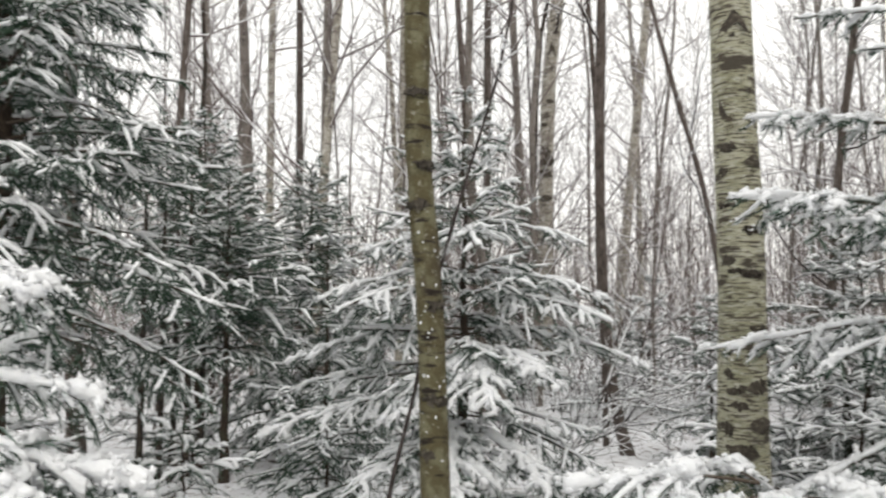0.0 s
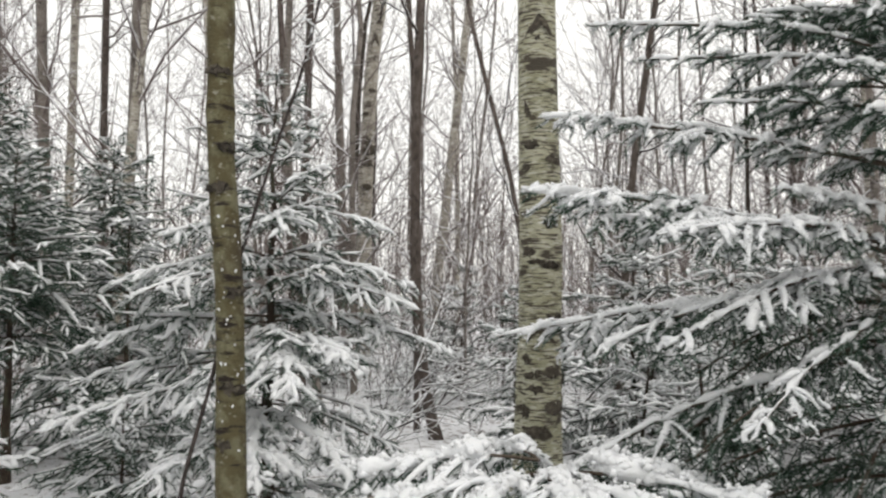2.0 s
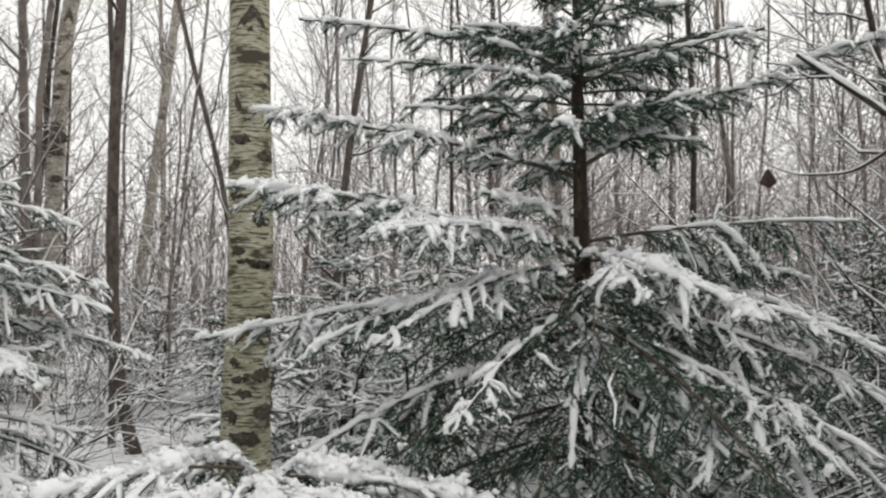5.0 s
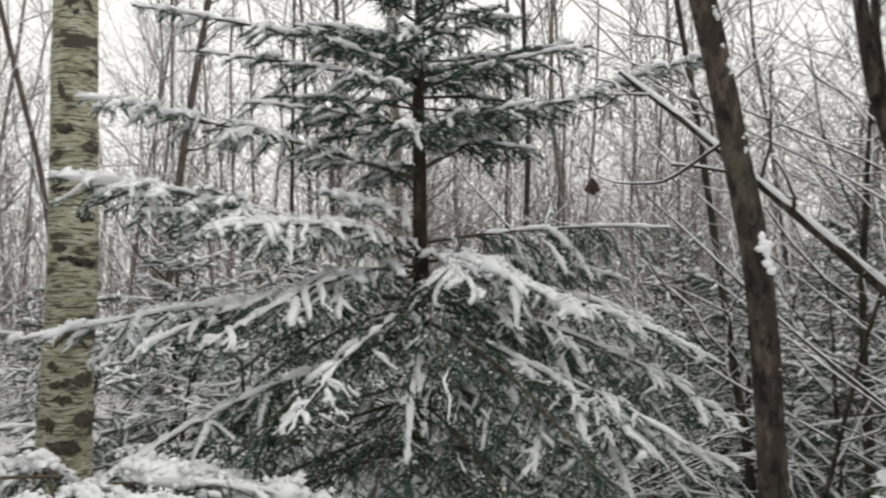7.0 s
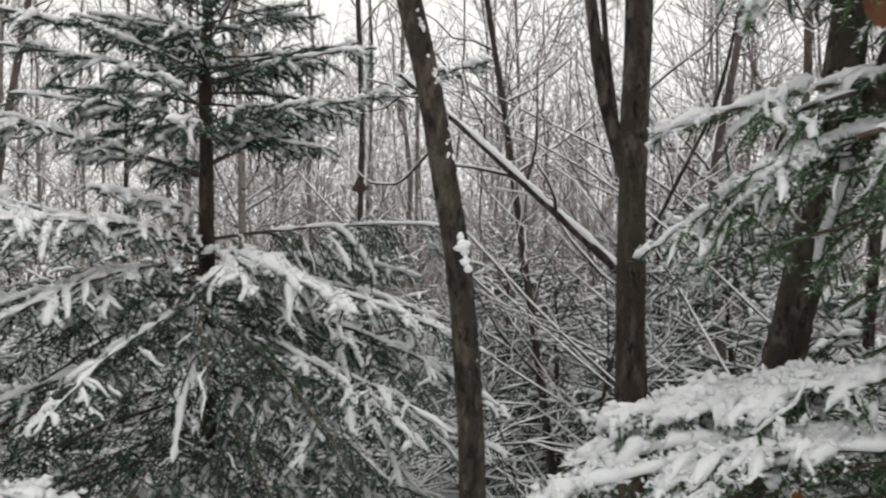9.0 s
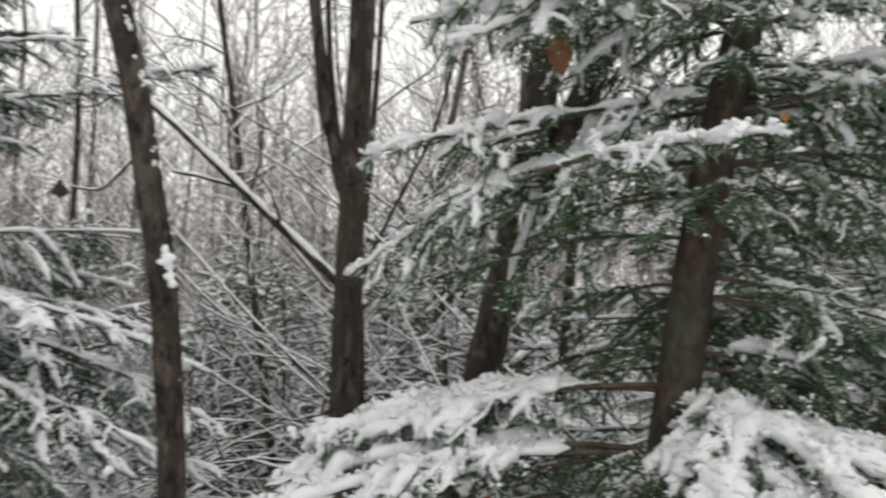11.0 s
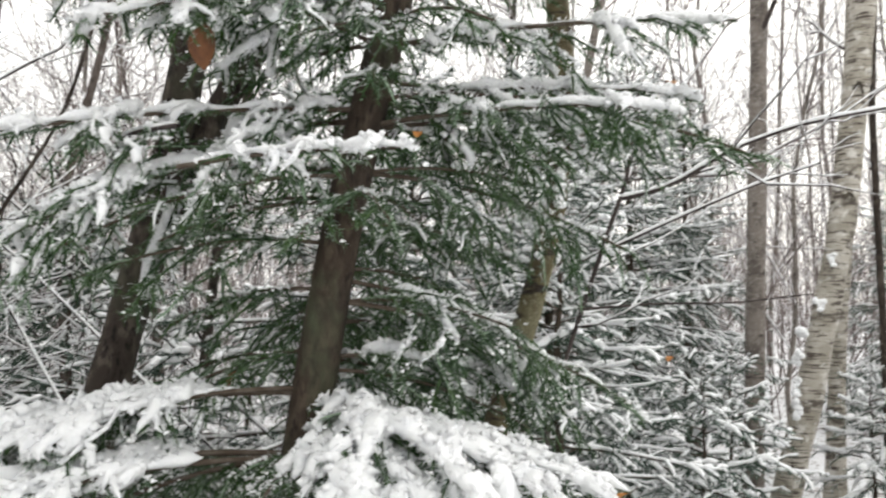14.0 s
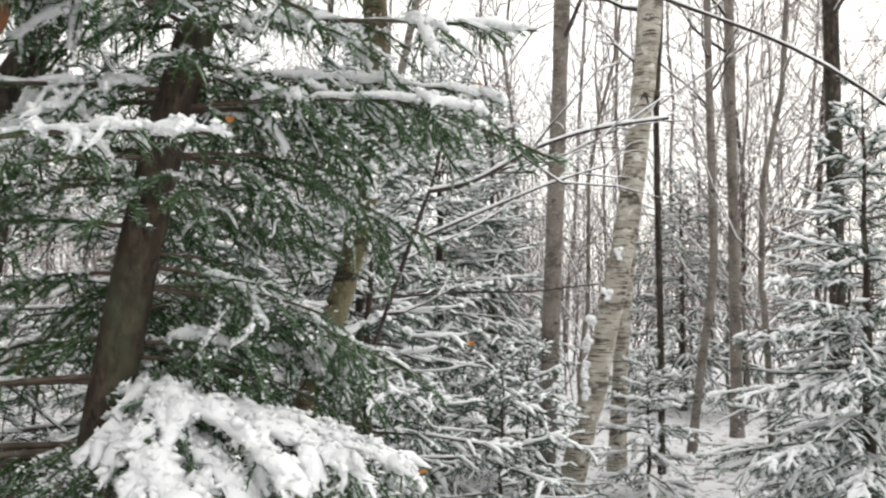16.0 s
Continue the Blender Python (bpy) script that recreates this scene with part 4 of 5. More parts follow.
limb(HERO, 1.64, -40, 1.08, 10, 0.10, 0.0138, spread=0.95, hang=0.9, dust=0.4, cover=0.4)
limb(HERO, 1.61, -92, 0.86, -7, 0.22, 0.019, spread=0.7, cover=0.9, patch=0.5, heap=1.9, hang=0.35)
limb(HERO, 1.60, -112, 0.62, -4, 0.26, 0.0165, spread=0.8, cover=0.8, patch=0.6, heap=1.4, hang=0.35)
limb(HERO, 1.50, -62, 1.23, -2, 0.25, 0.0165, spread=0.7, cover=0.75, patch=0.8, heap=1.3, hang=0.35)
limb(HERO, 1.36, -133, 0.72, -20, 0.45, 0.0142, spread=0.8, hang=0.4, dust=1.6, cover=0.6, patch=0.4)
for z, az, L, rise in ((1.40, -58, 1.30, -4), (1.30, -78, 1.10, -8), (1.20, -70, 1.10, 0), (1.05, -85, 0.95, -1), (1.0, -60, 1.25, 5), (0.8, -72, 1.1, -2), (0.75, -125, 0.95, 0), (0.7, -150, 1.0, 0)):
    limb(HERO, z, az, L, rise, 0.30, 0.0150, hang=0.35, cover=0.5, dust=0.9, patch=0.9, needle=0.018)
# an upright shoot on the raised limb
g_up, s_up = bough(0.24, 0, 0.02, 4242, 0.014, 850, True, 0.1, spread=0.4, gap=0.05)
shoot = part("shoot", g_up.mesh("shoot", [NEEDLES, TWIG, RIMED]), None, raised)
shoot.matrix_basis = pose(0.72, 0, -0.09, 0, -58, 10)
tagged(part("shoot_snow", s_up.mesh("shoot_snow", [SNOW]), None, raised), kind="stuff").matrix_basis = shoot.matrix_basis
rng = np.random.default_rng(11)
for z, n, L, rise, droop in ((0.55, 5, 1.1, -6, 0.30), (0.8, 8, 1.3, -6, 0.32), (1.05, 8, 1.3, -7, 0.33), (1.3, 8, 1.25, -8, 0.32), (1.5, 6, 1.0, -8, 0.28),
                             (2.02, 5, 0.60, 8, 0.20), (2.16, 7, 0.72, 12, 0.18), (2.28, 7, 0.72, 16, 0.17), (2.42, 7, 0.70, 20, 0.16), (2.55, 7, 0.68, 25, 0.14), (2.75, 7, 0.62, 32, 0.10), (3.0, 5, 0.5, 36, 0.1), (3.3, 4, 0.42, 40, 0.05), (3.6, 4, 0.35, 42, 0.05), (3.9, 4, 0.25, 45, 0.02)):
    a0 = rng.uniform(0, 360)
    for j in range(n):
        if z < 1.6 and j % 2 and 0 < (a0 + 360 / n * j) % 360 < 85:
            continue
        az = (a0 + 360 / n * j + rng.uniform(-14, 14)) % 360
        low = z < 1.9
        limb(HERO, z + rng.uniform(-0.08, 0.08), az, L * rng.uniform(0.75, 1.12), rise + rng.uniform(-6, 6), droop,
             0 if low else 0.0138, hang=0.5 if low else 0.3, tip=0.03, needle=0.020 if low else 0.021, cover=0.22, density=220 if az < 100 else 850,
             dust=(1.0 if 260 < az < 330 else 0.30) if low else 0.32, gap=0.105 if low else 0.08, patch=1.1, spread=1.0 if low else 0.9)

FIR_TREE = thing("fir_tree", 2.24, -0.2, ground_height(2.24, -0.2), "fir with a bare lower trunk and wide snowy boughs", "fir tree")
g = Geo()
FIR_LINE = smooth_line([(0, 0.1, -0.1), (0, -0.09, 1.24), (0, -0.16, 1.68), (0, -0.27, 2.13), (0, -0.5, 3.2), (0, -0.7, 4.6)], 30)
tubes(g, FIR_LINE[None], np.linspace(0.062, 0.02, 30)[None], 18)
part("trunk", g, SPRUCE_BARK, FIR_TREE)


def fir_limb(z, az, L, rise, droop, load=0.014, hang=0.35, **more):
    return limb(FIR_TREE, z, az, L, rise, droop, load, FIR, hang, line=FIR_LINE, **more)


fir_limb(1.82, 100, 0.86, -3, 0.30, 0.0185, spread=1.0, cover=0.95, patch=0.3, heap=1.1, hang=0.5)
fir_limb(1.90, 106, 0.83, -3, 0.10, 0.0165, spread=0.8, cover=0.9, patch=0.4, heap=1.05, hang=0.5)
fir_limb(1.74, 112, 0.62, 0, 0.3, 0, dust=0.7, spread=0.7)
front = fir_limb(1.74, -122, 0.52, 4, 0.08, 0.0155, spread=0.6, hang=0.5, heap=1.1, cover=0.9)
front.location = (-0.28, 0.16, 1.71)
stick(FIR_TREE, "bare_twig", [(2.56, 0.19, 1.66), (2.3, 0.2, 1.76), (2.10, 0.10, 1.81), (1.96, -0.04, 1.80)], 0.006, 0.005, DARK_TWIG, 0.002, 9)
fir_limb(2.16, 104, 0.78, 2, 0.12, 0.015, spread=0.8, hang=0.4)
fir_limb(2.12, 128, 0.7, 6, 0.1, 0.016)
fir_limb(2.20, 122, 0.72, -12, 0.1, 0.0165, heap=1.1)
fir_limb(2.26, 112, 0.85, 6, 0.12, 0.015)
fir_limb(2.34, 122, 0.6, 8, 0.1, 0.015)
fir_limb(2.05, 132, 0.55, 10, 0.12, 0.016)
fir_limb(1.92, -99, 0.74, 8, 0.12, 0.0165, hang=0.6, spread=0.7, heap=1.1, cover=0.85)
fir_limb(1.86, -114, 0.72, 6, 0.14, 0.0155, hang=0.7, spread=0.75, heap=1.1, cover=0.8)
fir_limb(1.85, -85, 0.70, 11, 0.15, 0.015, hang=0.7, spread=0.8, cover=0.7)
fir_limb(2.05, -108, 0.80, 8, 0.12, 0.0155, hang=0.4, spread=0.8)
fir_limb(1.75, -80, 0.7, 0, 0.25, 0, dust=0.9, hang=0.7)
fir_limb(1.50, -85, 0.60, -6, 0.30, 0.015, dust=0.9, hang=0.6, cover=0.5)
fir_limb(1.32, -75, 0.68, 4, 0.30, 0.016, dust=0.9, hang=0.6, cover=0.6)
fir_limb(1.45, -98, 0.72, -4, 0.28, 0, dust=0.9, hang=0.5)
fir_limb(1.20, -95, 0.75, -2, 0.24, 0.017, hang=0.5)
for z, az, L in ((1.66, 165, 0.30), (1.70, -160, 0.34), (2.08, 150, 0.36), (2.12, -150, 0.40), (1.98, 178, 0.26)):
    fir_limb(z, az, L, 0, 0.3, 0, dust=0.5, hang=0.5, spread=0.8)
fir_limb(1.12, 168, 0.5, -4, 0.3, 0, hang=0.4, dust=0.5)
fir_limb(1.12, -178, 0.45, 0, 0.32, 0, hang=0.4, dust=0.6)
# heavy pads of snow on the low boughs
for z, az, L, rise, droop in ((1.24, 92, 0.86, 4, 0.24), (1.24, 99, 0.88, 4, 0.25), (1.25, 107, 0.72, 4, 0.27), (1.10, 104, 0.92, 8, 0.26), (1.09, 113, 0.92, 8, 0.28),
                              (1.16, -165, 0.54, 2, 0.30), (1.18, -150, 0.54, 2, 0.32), (1.22, -138, 0.58, 4, 0.34), (1.21, -126, 0.62, 4, 0.32), (1.20, -114, 0.66, 3, 0.30), (1.16, -103, 0.70, 2, 0.28)):
    fir_limb(z, az, L, rise, droop, 0.0205, hang=0.42, spread=0.72, cover=1.0, sides=7, dust=1.8, gap=0.05, patch=0.2, heap=1.5, fringe=260, bare=0.34 if az > 0 else 0.08)
for z, n, L, rise, droop in ((0.7, 4, 0.8, 0, 0.35), (0.95, 6, 0.85, 0, 0.35), (1.15, 7, 0.8, 0, 0.3), (1.32, 10, 0.85, 2, 0.3), (1.5, 10, 0.85, 4, 0.32), (1.68, 10, 0.85, 6, 0.3), (1.85, 9, 0.85, 8, 0.3), (2.0, 6, 0.8, 10, 0.28), (2.2, 7, 0.75, 14, 0.24), (2.4, 7, 0.75, 18, 0.22), (2.7, 5, 0.7, 22, 0.2), (3.0, 4, 0.65, 25, 0.2), (3.4, 4, 0.55, 30, 0.15), (3.8, 4, 0.45, 35, 0.1)):
    a0 = rng.uniform(0, 360)
    full = L
    for j in range(n):
        L = full
        az = (a0 + 360 / n * j + rng.uniform(-14, 14)) % 360
        if (1.1 < z < 1.95 and 118 < az < 250) or (z < 2.6 and z > 1.9 and 118 < az < 225) or (2.6 < z < 3.3 and 140 < az < 215):
            continue
        if 58 < az < 118 and 1.8 < z < 2.5:
            continue
        if 58 < az < 118 and 1.25 < z < 1.8:
            L = 0.5
        if 255 < az < 330 and 1.0 < z < 2.3:
            L = 0.52 if z < 1.95 else 0.68
        fir_limb(z + rng.uniform(-0.08, 0.08), az, L * rng.uniform(0.8, 1.1), rise + rng.uniform(-6, 6), droop, 0, hang=0.35, dust=0.28, density=950 if 60 < az < 300 else 420, needle=0.018, gap=0.08, patch=1.1)

SPRUCE_C = spruce(0.12, 4.6, 2.7, 1.15, 61, 1, "young spruce heaped with fresh snow", skirt=0.06, per_whorl=5, whorl=0.2)
spruce(-1.95, 3.5, 4.6, 1.45, 62, 4, "tall dark spruce with snowy drooping boughs", skirt=0.29, trunk_r=0.075, whorl=0.17, per_whorl=9)
SPRUCE_L = spruce(-1.35, 2.0, 2.0, 0.6, 63, 0, "small spruce loaded with thick snow", skirt=0.1)
spruce(-1.3, 7.9, 2.9, 1.5, 64, 3, "bushy snowy spruce in the thicket", per_whorl=7, whorl=0.19)
spruce(-2.2, 7.3, 3.2, 1.5, 65, 3, "broad snowy spruce with a dark underside", skirt=0.45, per_whorl=7, whorl=0.16)
spruce(-1.75, 6.5, 2.5, 1.25, 91, 3, "dense snowy spruce with a bare foot", skirt=0.42, per_whorl=8, whorl=0.15)
spruce(-2.95, 4.6, 3.0, 1.2, 92, 4, "dense dark spruce in the thicket", skirt=0.36, per_whorl=8, whorl=0.17)
spruce(-2.85, 5.2, 3.3, 1.0, 83, 3, "dense dark spruce in the thicket", skirt=0.4, per_whorl=6, whorl=0.19)
spruce(-1.5, 4.7, 0.85, 0.5, 88, 1, "low snowy spruce under taller ones", whorl=0.14)
spruce(-0.8, 5.6, 0.9, 0.75, 89, 3, "low dark spruce under taller ones", whorl=0.14)
spruce(3.57, 7.15, 2.3, 1.1, 66, 1, "small snowy spruce among birches")
spruce(2.45, 7.4, 1.5, 0.8, 67, 1, "low snowy spruce behind the thick birch")
SPRUCE_R = spruce(3.72, -4.08, 2.7, 0.95, 68, 1, "young spruce at the edge of a clearing", per_whorl=6, whorl=0.2, skirt=0.08)
spruce(7.67, -3.5, 3.6, 1.2, 69, 1, "slim dark spruce with bare lower trunk", skirt=0.2)
spruce(5.45, -3.82, 1.05, 0.5, 70, 0, "tiny spruce in a snowy clearing", whorl=0.14)
spruce(9.2, -6.85, 3.2, 1.6, 71, 1, "dark snowy spruce behind the clearing")
spruce(4.75, -2.5, 1.25, 0.55, 90, 1, "low snowy spruce before a grey trunk", whorl=0.15)
spruce(4.0, -2.0, 1.2, 0.7, 72, 1, "low spruce with thick snow pads", whorl=0.16)
spruce(4.3, -1.2, 1.3, 0.8, 73, 1, "low spruce with thick snow pads", whorl=0.18)
spruce(3.75, -1.25, 2.1, 0.85, 79, 1, "snowy spruce behind a bowed trunk", whorl=0.18)
spruce(3.6, -0.3, 2.5, 1.0, 81, 1, "snowy spruce crowding behind the fir", per_whorl=6)
spruce(3.5, 0.45, 1.5, 0.9, 82, 1, "low snowy spruce behind a leaning trunk", whorl=0.18)
spruce(6.4, -2.5, 3.5, 1.2, 84, 1, "tall snowy spruce behind the bowed trunk", per_whorl=7, whorl=0.18)
spruce(4.9, -0.7, 2.9, 1.1, 85, 1, "snowy spruce behind the fir", per_whorl=7, whorl=0.18)
spruce(5.4, -1.6, 3.3, 1.2, 80, 1, "snowy spruce behind a bowed trunk", per_whorl=7, whorl=0.18)
spruce(4.0, 0.85, 1.9, 0.95, 86, 3, "low snowy spruce in the dark thicket", whorl=0.17)
spruce(5.2, 2.4, 1.8, 0.95, 93, 3, "dark snowy spruce in the thicket", whorl=0.18)
spruce(5.8, 1.9, 2.2, 1.0, 94, 3, "dark snowy spruce in the thicket", whorl=0.18)
spruce(6.0, 3.3, 2.0, 1.0, 95, 3, "dark snowy spruce in the thicket", whorl=0.18)
spruce(4.9, 1.75, 1.3, 0.8, 87, 3, "low snowy spruce in the dark thicket", whorl=0.17)
spruce(4.6, 3.6, 2.0, 1.1, 74, 1, "snowy spruce behind a larger one")
spruce(3.4, 5.2, 1.8, 1.0, 75, 1, "snowy spruce behind a larger one")
SPRUCE_H = spruce(0.95, 2.45, 0.85, 0.6, 76, 0, "low spruce flattened by heavy snow", whorl=0.15)


for z, az, L, load in ((1.15, -84, 1.05, 0.020), (1.2, -58, 0.88, 0.020), (1.1, -112, 1.0, 0.018), (0.78, -95, 1.1, 0.021), (0.75, -66, 0.95, 0.021), (0.72, -125, 1.0, 0.018), (1.5, -40, 0.9, 0.014), (1.55, -140, 0.95, 0.014), (1.5, -5, 0.75, 0.014), (1.1, 175, 1.1, 0.014), (0.95, -162, 1.15, 0.016), (1.3, -172, 1.0, 0.016), (1.62, -158, 0.85, 0.015), (1.3, -18, 1.0, 0.016), (1.62, -28, 0.85, 0.015), (1.85, -88, 0.7, 0.015), (1.82, -150, 0.72, 0.014), (1.9, -20, 0.65, 0.014)):
    limb(SPRUCE_C, z, az, L, 4, 0.26, load, needle=0.016, density=420, fringe=120)
for z, az, L, load in ((0.55, 60, 1.25, 0.017), (0.7, 95, 1.2, 0.018), (0.6, 130, 1.1, 0.018), (0.95, 45, 1.2, 0.016), (1.0, 80, 1.1, 0.018), (1.05, 115, 1.0, 0.018), (1.3, 60, 1.0, 0.015), (1.35, 100, 0.95, 0.016), (1.6, 75, 0.8, 0.014), (0.9, 150, 1.0, 0.017)):
    limb(SPRUCE_R, z, az, L * (0.72 if az < 100 else 0.66), 6, 0.20, load * 0.9, cover=0.75, dust=0.6, needle=0.016, density=420, fringe=120)
for z, az, L, load in ((1.08, 4, 0.62, 0.026), (1.02, -22, 0.55, 0.026), (1.0, 25, 0.6, 0.024), (1.28, 8, 0.50, 0.018), (1.52, -8, 0.36, 0.022), (1.55, 20, 0.36, 0.020), (0.8, 0, 0.6, 0.02)):
    limb(SPRUCE_L, z, az, L, 4, 0.22, load * 0.9, hang=0.7, heap=2.2, cover=0.95, patch=0.3, density=600)
for z, az, L, load in ((0.86, -95, 0.72, 0.022), (0.84, -60, 0.75, 0.022), (0.86, -25, 0.80, 0.022), (0.84, 10, 0.75, 0.02), (0.86, -135, 0.75, 0.022), (0.84, -170, 0.72, 0.022), (0.9, 150, 0.6, 0.02), (0.9, 90, 0.5, 0.02)):
    limb(SPRUCE_H, z, az, L, 6, 0.26, load * 0.85, hang=0.6, heap=2.2, cover=0.95, patch=0.3, density=600)


# ---- undergrowth ----
def small_spruce(seed, height, radius):
    """A bushy little conifer, built once and copied."""
    rng = np.random.default_rng(seed)
    tree = thing("young_spruce", 0, 0, 0, "bushy young spruce dusted with snow", "spruce tree", "young spruces of the undergrowth")
    stem(tree, height, 0.016 * height, SPRUCE_BARK, seed, sides=6)
    g, s = Geo(), Geo()
    z = 0.08 * height
    while z < height:
        h = z / height
        for j in range(4):
            want = (radius * (1 - h) ** 0.8 + 0.08) * rng.uniform(0.75, 1.15)
            b, sn = bough(want, rng.uniform(-12, 5) + 45 * h, 0.2, int(rng.integers(9999)), 0.017, 75, False, 0.25, 0.08, 1.0, 0.07, needle=0.038, rings=4, sides=4, cover=0.8, light=True, dust=0.6, patch=0.6)
            a = rng.uniform(0, 2 * np.pi)
            c, d = math.cos(a), math.sin(a)
            turn = np.array([[c, d, 0], [-d, c, 0], [0, 0, 1]])
            for src, dst in ((b, g), (sn, s)):
                k = dst.n
                dst.v += [q @ turn + (0, 0, z) for q in src.v]
                dst.n += src.n
                for key, fs in src.f.items():
                    dst.f.setdefault(key, []).extend(f + k for f in fs)
        z += 0.25 * rng.uniform(0.8, 1.2)
    tagged(part("crown", g, [FAR_NEEDLES, TWIG, RIMED], tree), kind="stuff")
    tagged(part("crown_snow", s, SNOW, tree), kind="stuff")
    return tree


def shrub(seed, stems, reach, lean):
    """Bare arching brushwood, built once and copied."""
    rng = np.random.default_rng(seed)
    bush = thing("bare_shrub", 0, 0, 0, "bare tangled shrub lined with snow", "shrub", "bare shrubs of the thicket")
    a = rng.uniform(0, 2 * np.pi, stems)
    L = rng.uniform(0.6, 1.0, stems) * reach
    out = np.stack([np.cos(a), np.sin(a), np.zeros(stems)], 1) * rng.uniform(0.3, 1.0, (stems, 1)) + np.array([lean, 0, 0])
    d = unit(out + UP * rng.uniform(0.5, 1.3, (stems, 1)))
    q = np.linspace(0, 1, 7)[None, :, None]
    P = out[:, None] * 0.08 + d[:, None] * q * L[:, None, None] - UP * (0.35 * L)[:, None, None] * q ** 2.4 + np.cumsum(rng.normal(0, 0.02, (stems, 7, 3)), 1) * q
    R = rng.uniform(0.003, 0.008, (stems, 1)) * np.linspace(1, 0.35, 7)
    P2, R2 = children(rng, P, R, 6, (0.3, 0.8), 42, 0.05, 0.55, 0.15, 3, 0.2, 0.003)
    P3, R3 = children(rng, P2, R2, 2, (0.12, 0.4), 42, 0.05, 0.6, 0.2, 2, 0.2, 0.002)
    g, s = Geo(), Geo()
    for p, r, n in ((P, R, 5), (P2, R2, 3), (P3, R3, 3)):
        tubes(g, p, r, n)
        tubes(s, *snow_lines(rng, p, r, 0.0042, 0.85), 3)
    tagged(part("branchwork", g, DARK_TWIG, bush), kind="stuff")
    tagged(part("branchwork_snow", s, SNOW, bush), kind="stuff")
    return bush


def scatter(kinds, spots, seed, grow):
    rng = np.random.default_rng(seed)
    used = set()
    for x, y in spots:
        i = int(rng.integers(len(kinds)))
        k = rng.uniform(*grow)
        m = pose(x, y, ground_height(x, y) - 0.02, rng.uniform(-5, 5), rng.uniform(-5, 5), rng.uniform(0, 360)) @ Matrix.Scale(k, 4)
        if i in used:
            copy_thing(kinds[i], m)
        else:
            kinds[i].matrix_basis = m
            used.add(i)


def spots_in(seed, count, az, dist, apart, keep_out=()):
    rng = np.random.default_rng(seed)
    got = []
    for _ in range(4000):
        if len(got) == count:
            break
        a, d = radians(rng.uniform(*az)), dist[0] + (dist[1] - dist[0]) * rng.random() ** 0.9
        x, y = d * math.sin(a), d * math.cos(a)
        if all((x - p) ** 2 + (y - q) ** 2 > apart ** 2 for p, q in got) and all((x - p) ** 2 + (y - q) ** 2 > r * r for p, q, r in keep_out):
            got.append((x, y))
    return got


CLEAR = [(5.6, -3.9, 1.1), (6.8, -4.9, 1.0), (4.6, -3.2, 1.2), (8.0, -5.9, 0.9), (-0.9, 6.2, 0.9), (-2.2, 5.6, 0.8)]
scatter([small_spruce(500 + i, (1.3, 1.7, 2.1, 1.0)[i], (0.8, 0.95, 1.1, 0.75)[i]) for i in range(4)], spots_in(31, 36, (-38, 145), (5.8, 22), 1.15, CLEAR + [(1.4, 6.6, 0.9)]) + [(-2.7, 4.7), (-1.0, 6.9), (-2.7, 7.2), (-0.3, 8.4), (-3.4, 6.2), (3.0, 5.9), (2.7, 4.4)] + spots_in(44, 14, (8, 46), (6.5, 13), 0.9, [(1.4, 6.9, 0.8), (1.7, 8.2, 0.7)]), 32, (0.75, 1.25))
scatter([shrub(520 + i, 9 + i, 1.5 + 0.25 * i, (0.0, 0.7, -0.5)[i]) for i in range(3)], spots_in(33, 34, (40, 79), (3.8, 11), 0.5, [(2.43, 2.54, 1.3)]) + spots_in(34, 16, (-40, 40), (6, 16), 1.0), 35, (0.9, 1.6))


# ---- background forest ----
def template_tree(seed, bark, height, r, far=False):
    """A tall bare tree, built once and copied."""
    rng = np.random.default_rng(seed)
    K = 12
    u = np.linspace(0, 1, K)
    line = np.stack([np.cumsum(rng.normal(0, 0.06, K)), np.cumsum(rng.normal(0, 0.06, K)), u * height - 0.1], 1)
    R = r * (1 - 0.75 * u)
    P1, R1 = children(rng, line[None], R[None], 26 if far else 40, (0.8, 2.2), 48, 0.3, 0.3, 0.10, 4, 0.2)
    R1 = np.clip(R1, 0.006 if far else 0.004, 0.016)
    P2, R2 = children(rng, P1, R1, 5, (0.3, 1.1), 42, 0.15, 0.6, 0.15, 2, 0.25, 0.006 if far else 0.004)
    t, b, s = Geo(), Geo(), Geo()
    tubes(t, line[None], R[None], 8)
    lots = [(P1, R1), (P2, R2)]
    if not far:
        lots.append(children(rng, P2, R2, 1, (0.2, 0.55), 40, 0.1, 0.7, 0.2, 2, 0.25, 0.0035))
    for P, Rr in lots:
        tubes(b, P, Rr, 3)
    tubes(s, *snow_lines(rng, P1, R1, 0.005, 0.9), 3)
    tubes(s, *snow_lines(rng, P2[::2], R2[::2], 0.004, 0.9), 3)
    tree = thing("forest_tree", 0, 0, 0, "bare forest tree with fine snow-lined twigs", "tree", "background forest")
    part("trunk", t, bark, tree)
    tagged(part("crown", b, BARE_TWIG, tree), kind="stuff")
    tagged(part("crown_snow", s, RIME_HAZE, tree), kind="stuff")
    return tree


scatter([template_tree(300 + i, (PALE_BARK, GREY_BARK, WHITE_BIRCH)[i % 3], 11 + 1.2 * i, 0.03 + 0.008 * i) for i in range(6)], spots_in(36, 36, (-42, 155), (9, 24), 1.1), 37, (0.9, 1.1))
scatter([template_tree(310 + i, (PALE_BARK, GREY_BARK, PALE_BARK)[i % 3], 11 + 1.2 * i, 0.03 + 0.009 * i, True) for i in range(5)], spots_in(38, 95, (-42, 155), (20, 52), 1.3), 39, (0.9, 1.2))

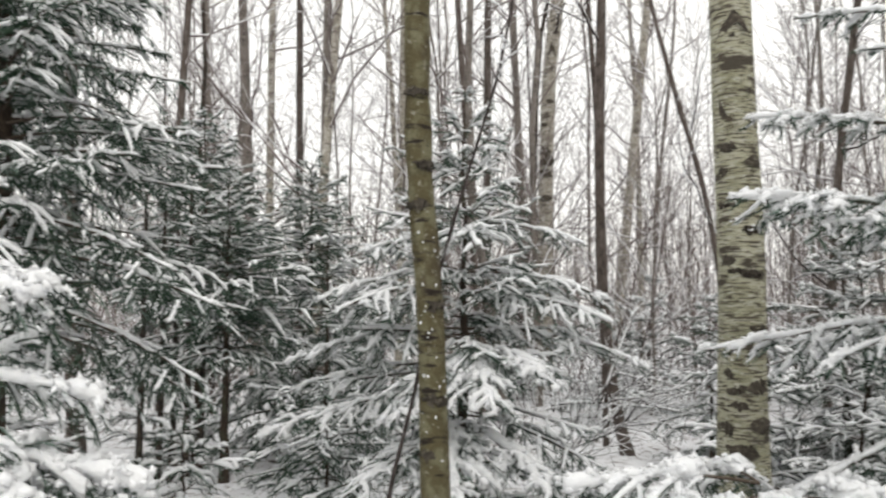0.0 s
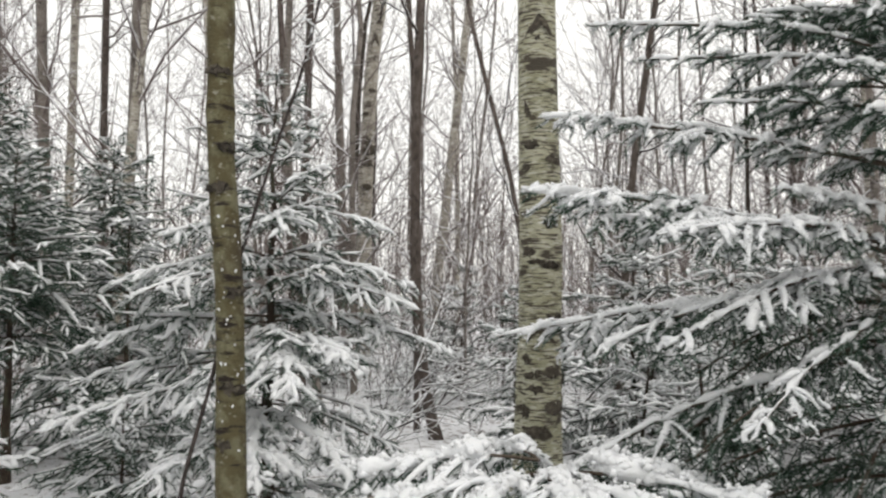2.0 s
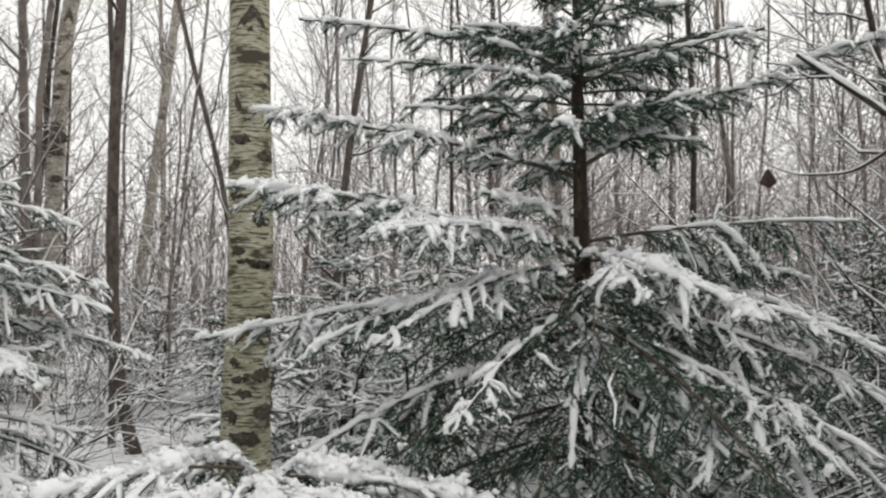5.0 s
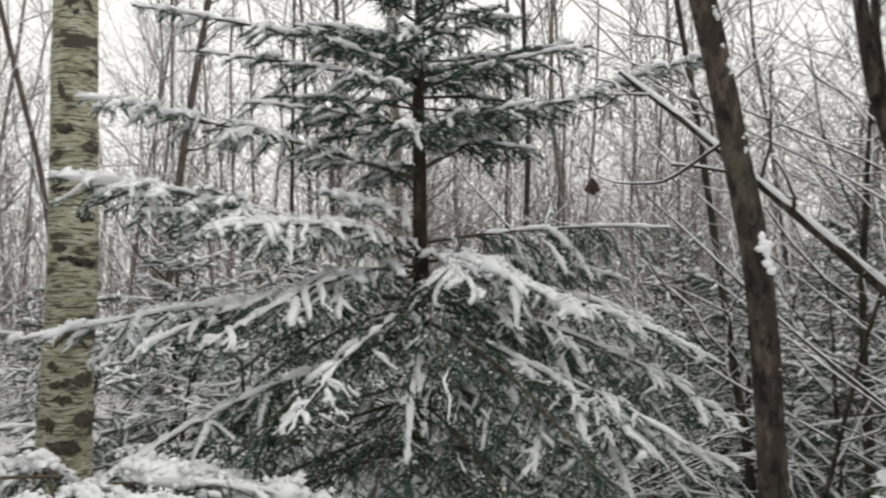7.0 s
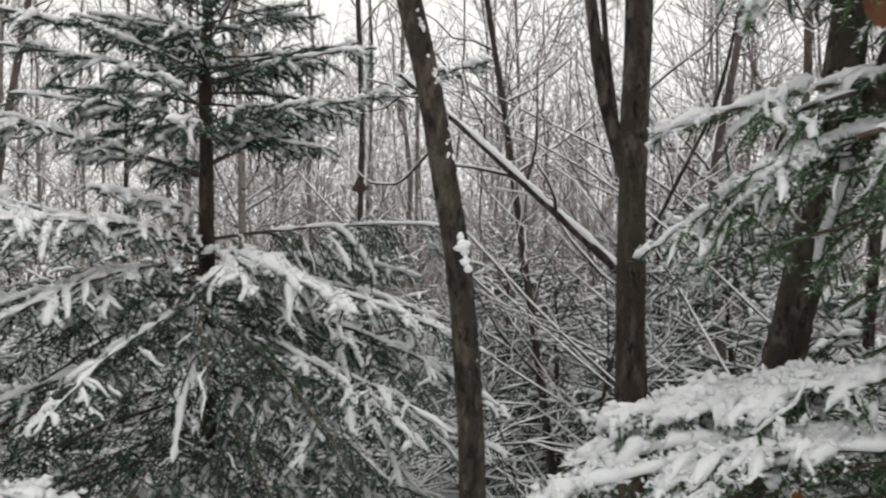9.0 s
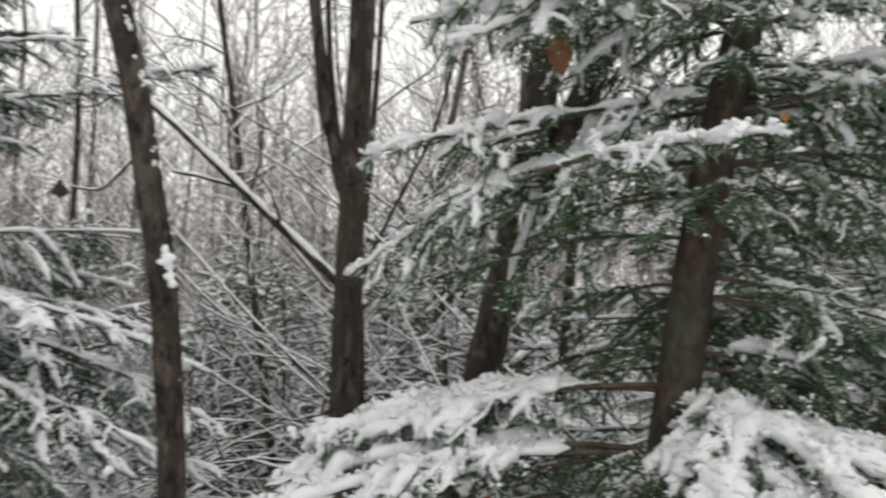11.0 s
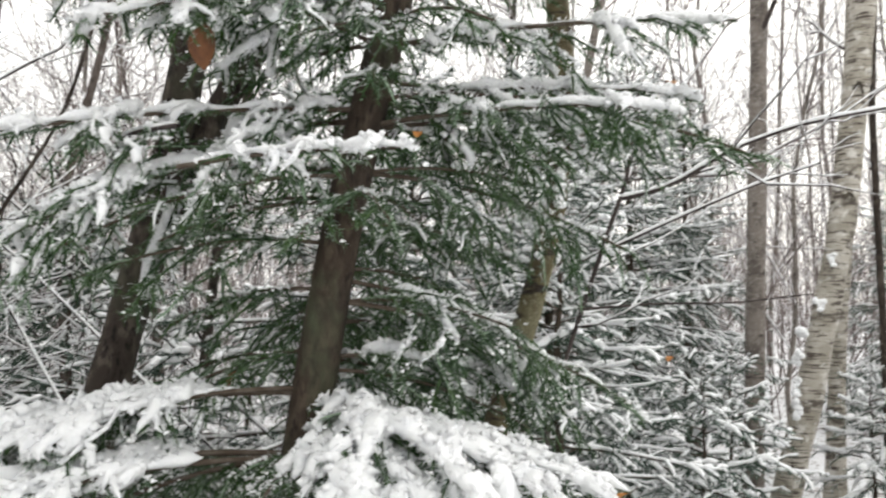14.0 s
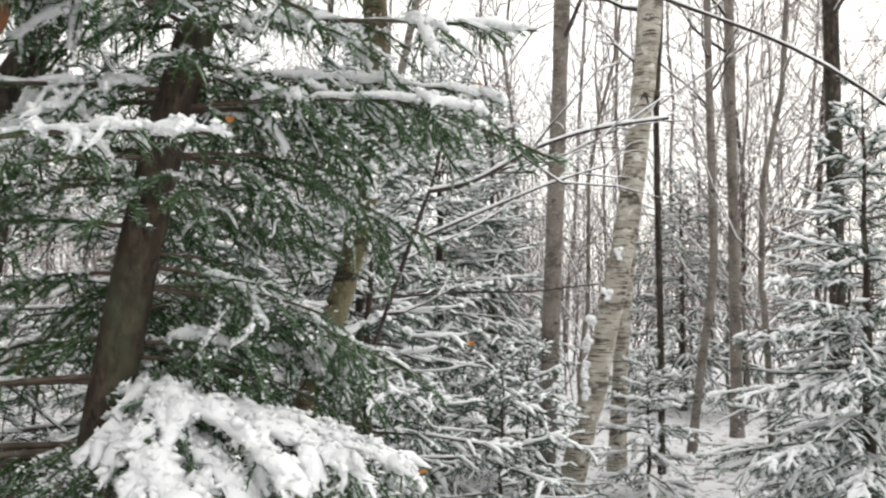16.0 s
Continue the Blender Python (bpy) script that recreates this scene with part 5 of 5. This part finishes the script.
scatter([template_tree(320 + i, PALE_BARK, 6 + 1.2 * i, 0.018 + 0.006 * i, True) for i in range(4)], spots_in(40, 34, (35, 100), (8, 22), 0.9) + spots_in(41, 30, (-40, 35), (10, 24), 0.9) + spots_in(43, 34, (100, 150), (7.5, 24), 0.9, CLEAR), 42, (0.8, 1.2))


def far_woods():
    """Woods too far to count, their twigs whitened for snow and haze."""
    rng = np.random.default_rng(8)
    n = 560
    a, d = np.radians(rng.uniform(-48, 160, n)), rng.uniform(48, 110, n)
    x, y, h = d * np.sin(a), d * np.cos(a), rng.uniform(8, 15, n)
    line = np.stack([np.stack([x + rng.normal(0, 0.4, n) * k, y, h * k / 2 - 0.2 * (k == 0)], 1) for k in range(3)], 1)
    R = rng.uniform(0.05, 0.14, n)[:, None] * np.array([1, 0.7, 0.25])
    P1, R1 = children(rng, line, R, 10, (1.0, 3.0), 45, 0.25, 0.35, 0.1, 2, 0.2, 0.012)
    P2, R2 = children(rng, P1, R1, 2, (0.6, 1.6), 40, 0.1, 0.7, 0.2, 2, 0.2, 0.010)
    g = Geo()
    tubes(g, line, R, 4)
    for P, Rr in ((P1, np.minimum(R1, 0.03)), (P2, np.minimum(R2, 0.02))):
        tubes(g, P, Rr, 3, 1)
    ob = new("far_woods", g.mesh("far_woods", [PALE_BARK, RIME_HAZE]))
    tagged(ob, "distant bare woods whitened with snow", "woods", kind="stuff")


far_woods()


def far_brush():
    """Undergrowth too fine to count, between the trunks."""
    rng = np.random.default_rng(9)
    n = 5000
    a, d = np.radians(rng.uniform(-45, 155, n)), 11 + 40 * rng.random(n)
    root = np.stack([d * np.sin(a), d * np.cos(a), np.full(n, -0.1)], 1)
    h = rng.uniform(1.0, 3.0, n) * (1 + (d - 11) / 28)
    way = rng.normal(0, 0.35, (n, 3))
    way[:, 2] = 1
    q = np.array([0, 0.5, 1.0])[None, :, None]
    P = root[:, None] + way[:, None] * q * h[:, None, None] + rng.normal(0, 0.08, (n, 3, 3)) * q
    R = rng.uniform(0.006, 0.016, (n, 1)) * np.array([1, 0.8, 0.4])
    P2, R2 = children(rng, P, R, 3, (0.4, 1.1), 45, 0.05, 0.7, 0.2, 2, 0.2, 0.006)
    g = Geo()
    tubes(g, P, R, 3)
    tubes(g, P2[::2], R2[::2], 3)
    tubes(g, P2[1::2], R2[1::2] * 1.3, 3, 1)
    ob = new("far_brush", g.mesh("far_brush", [BARE_TWIG, RIME_HAZE]))
    tagged(ob, "tangled snowy brush between the far trunks", "undergrowth", kind="stuff")


far_brush()


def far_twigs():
    """Fine frosted twigs between the far trunks, coloured pale to stand in for haze."""
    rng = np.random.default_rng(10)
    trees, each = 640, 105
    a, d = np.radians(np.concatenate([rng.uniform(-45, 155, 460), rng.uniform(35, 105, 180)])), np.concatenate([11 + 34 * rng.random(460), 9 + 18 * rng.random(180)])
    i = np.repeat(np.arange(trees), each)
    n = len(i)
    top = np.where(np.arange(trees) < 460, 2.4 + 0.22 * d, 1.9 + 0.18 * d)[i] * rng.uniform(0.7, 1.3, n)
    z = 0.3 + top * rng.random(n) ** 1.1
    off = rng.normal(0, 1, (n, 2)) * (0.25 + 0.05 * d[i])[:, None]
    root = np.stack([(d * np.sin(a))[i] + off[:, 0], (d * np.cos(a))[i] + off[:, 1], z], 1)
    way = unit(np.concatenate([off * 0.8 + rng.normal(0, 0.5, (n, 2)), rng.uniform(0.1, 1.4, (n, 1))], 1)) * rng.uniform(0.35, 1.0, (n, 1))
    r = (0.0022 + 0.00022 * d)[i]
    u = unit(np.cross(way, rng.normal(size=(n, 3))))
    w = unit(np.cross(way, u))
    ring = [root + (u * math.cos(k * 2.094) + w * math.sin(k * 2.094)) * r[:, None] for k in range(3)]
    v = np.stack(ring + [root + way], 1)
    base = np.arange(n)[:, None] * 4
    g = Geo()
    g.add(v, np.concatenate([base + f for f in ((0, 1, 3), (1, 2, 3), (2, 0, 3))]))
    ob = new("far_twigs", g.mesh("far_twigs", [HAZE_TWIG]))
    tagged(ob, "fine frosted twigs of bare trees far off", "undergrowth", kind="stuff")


far_twigs()
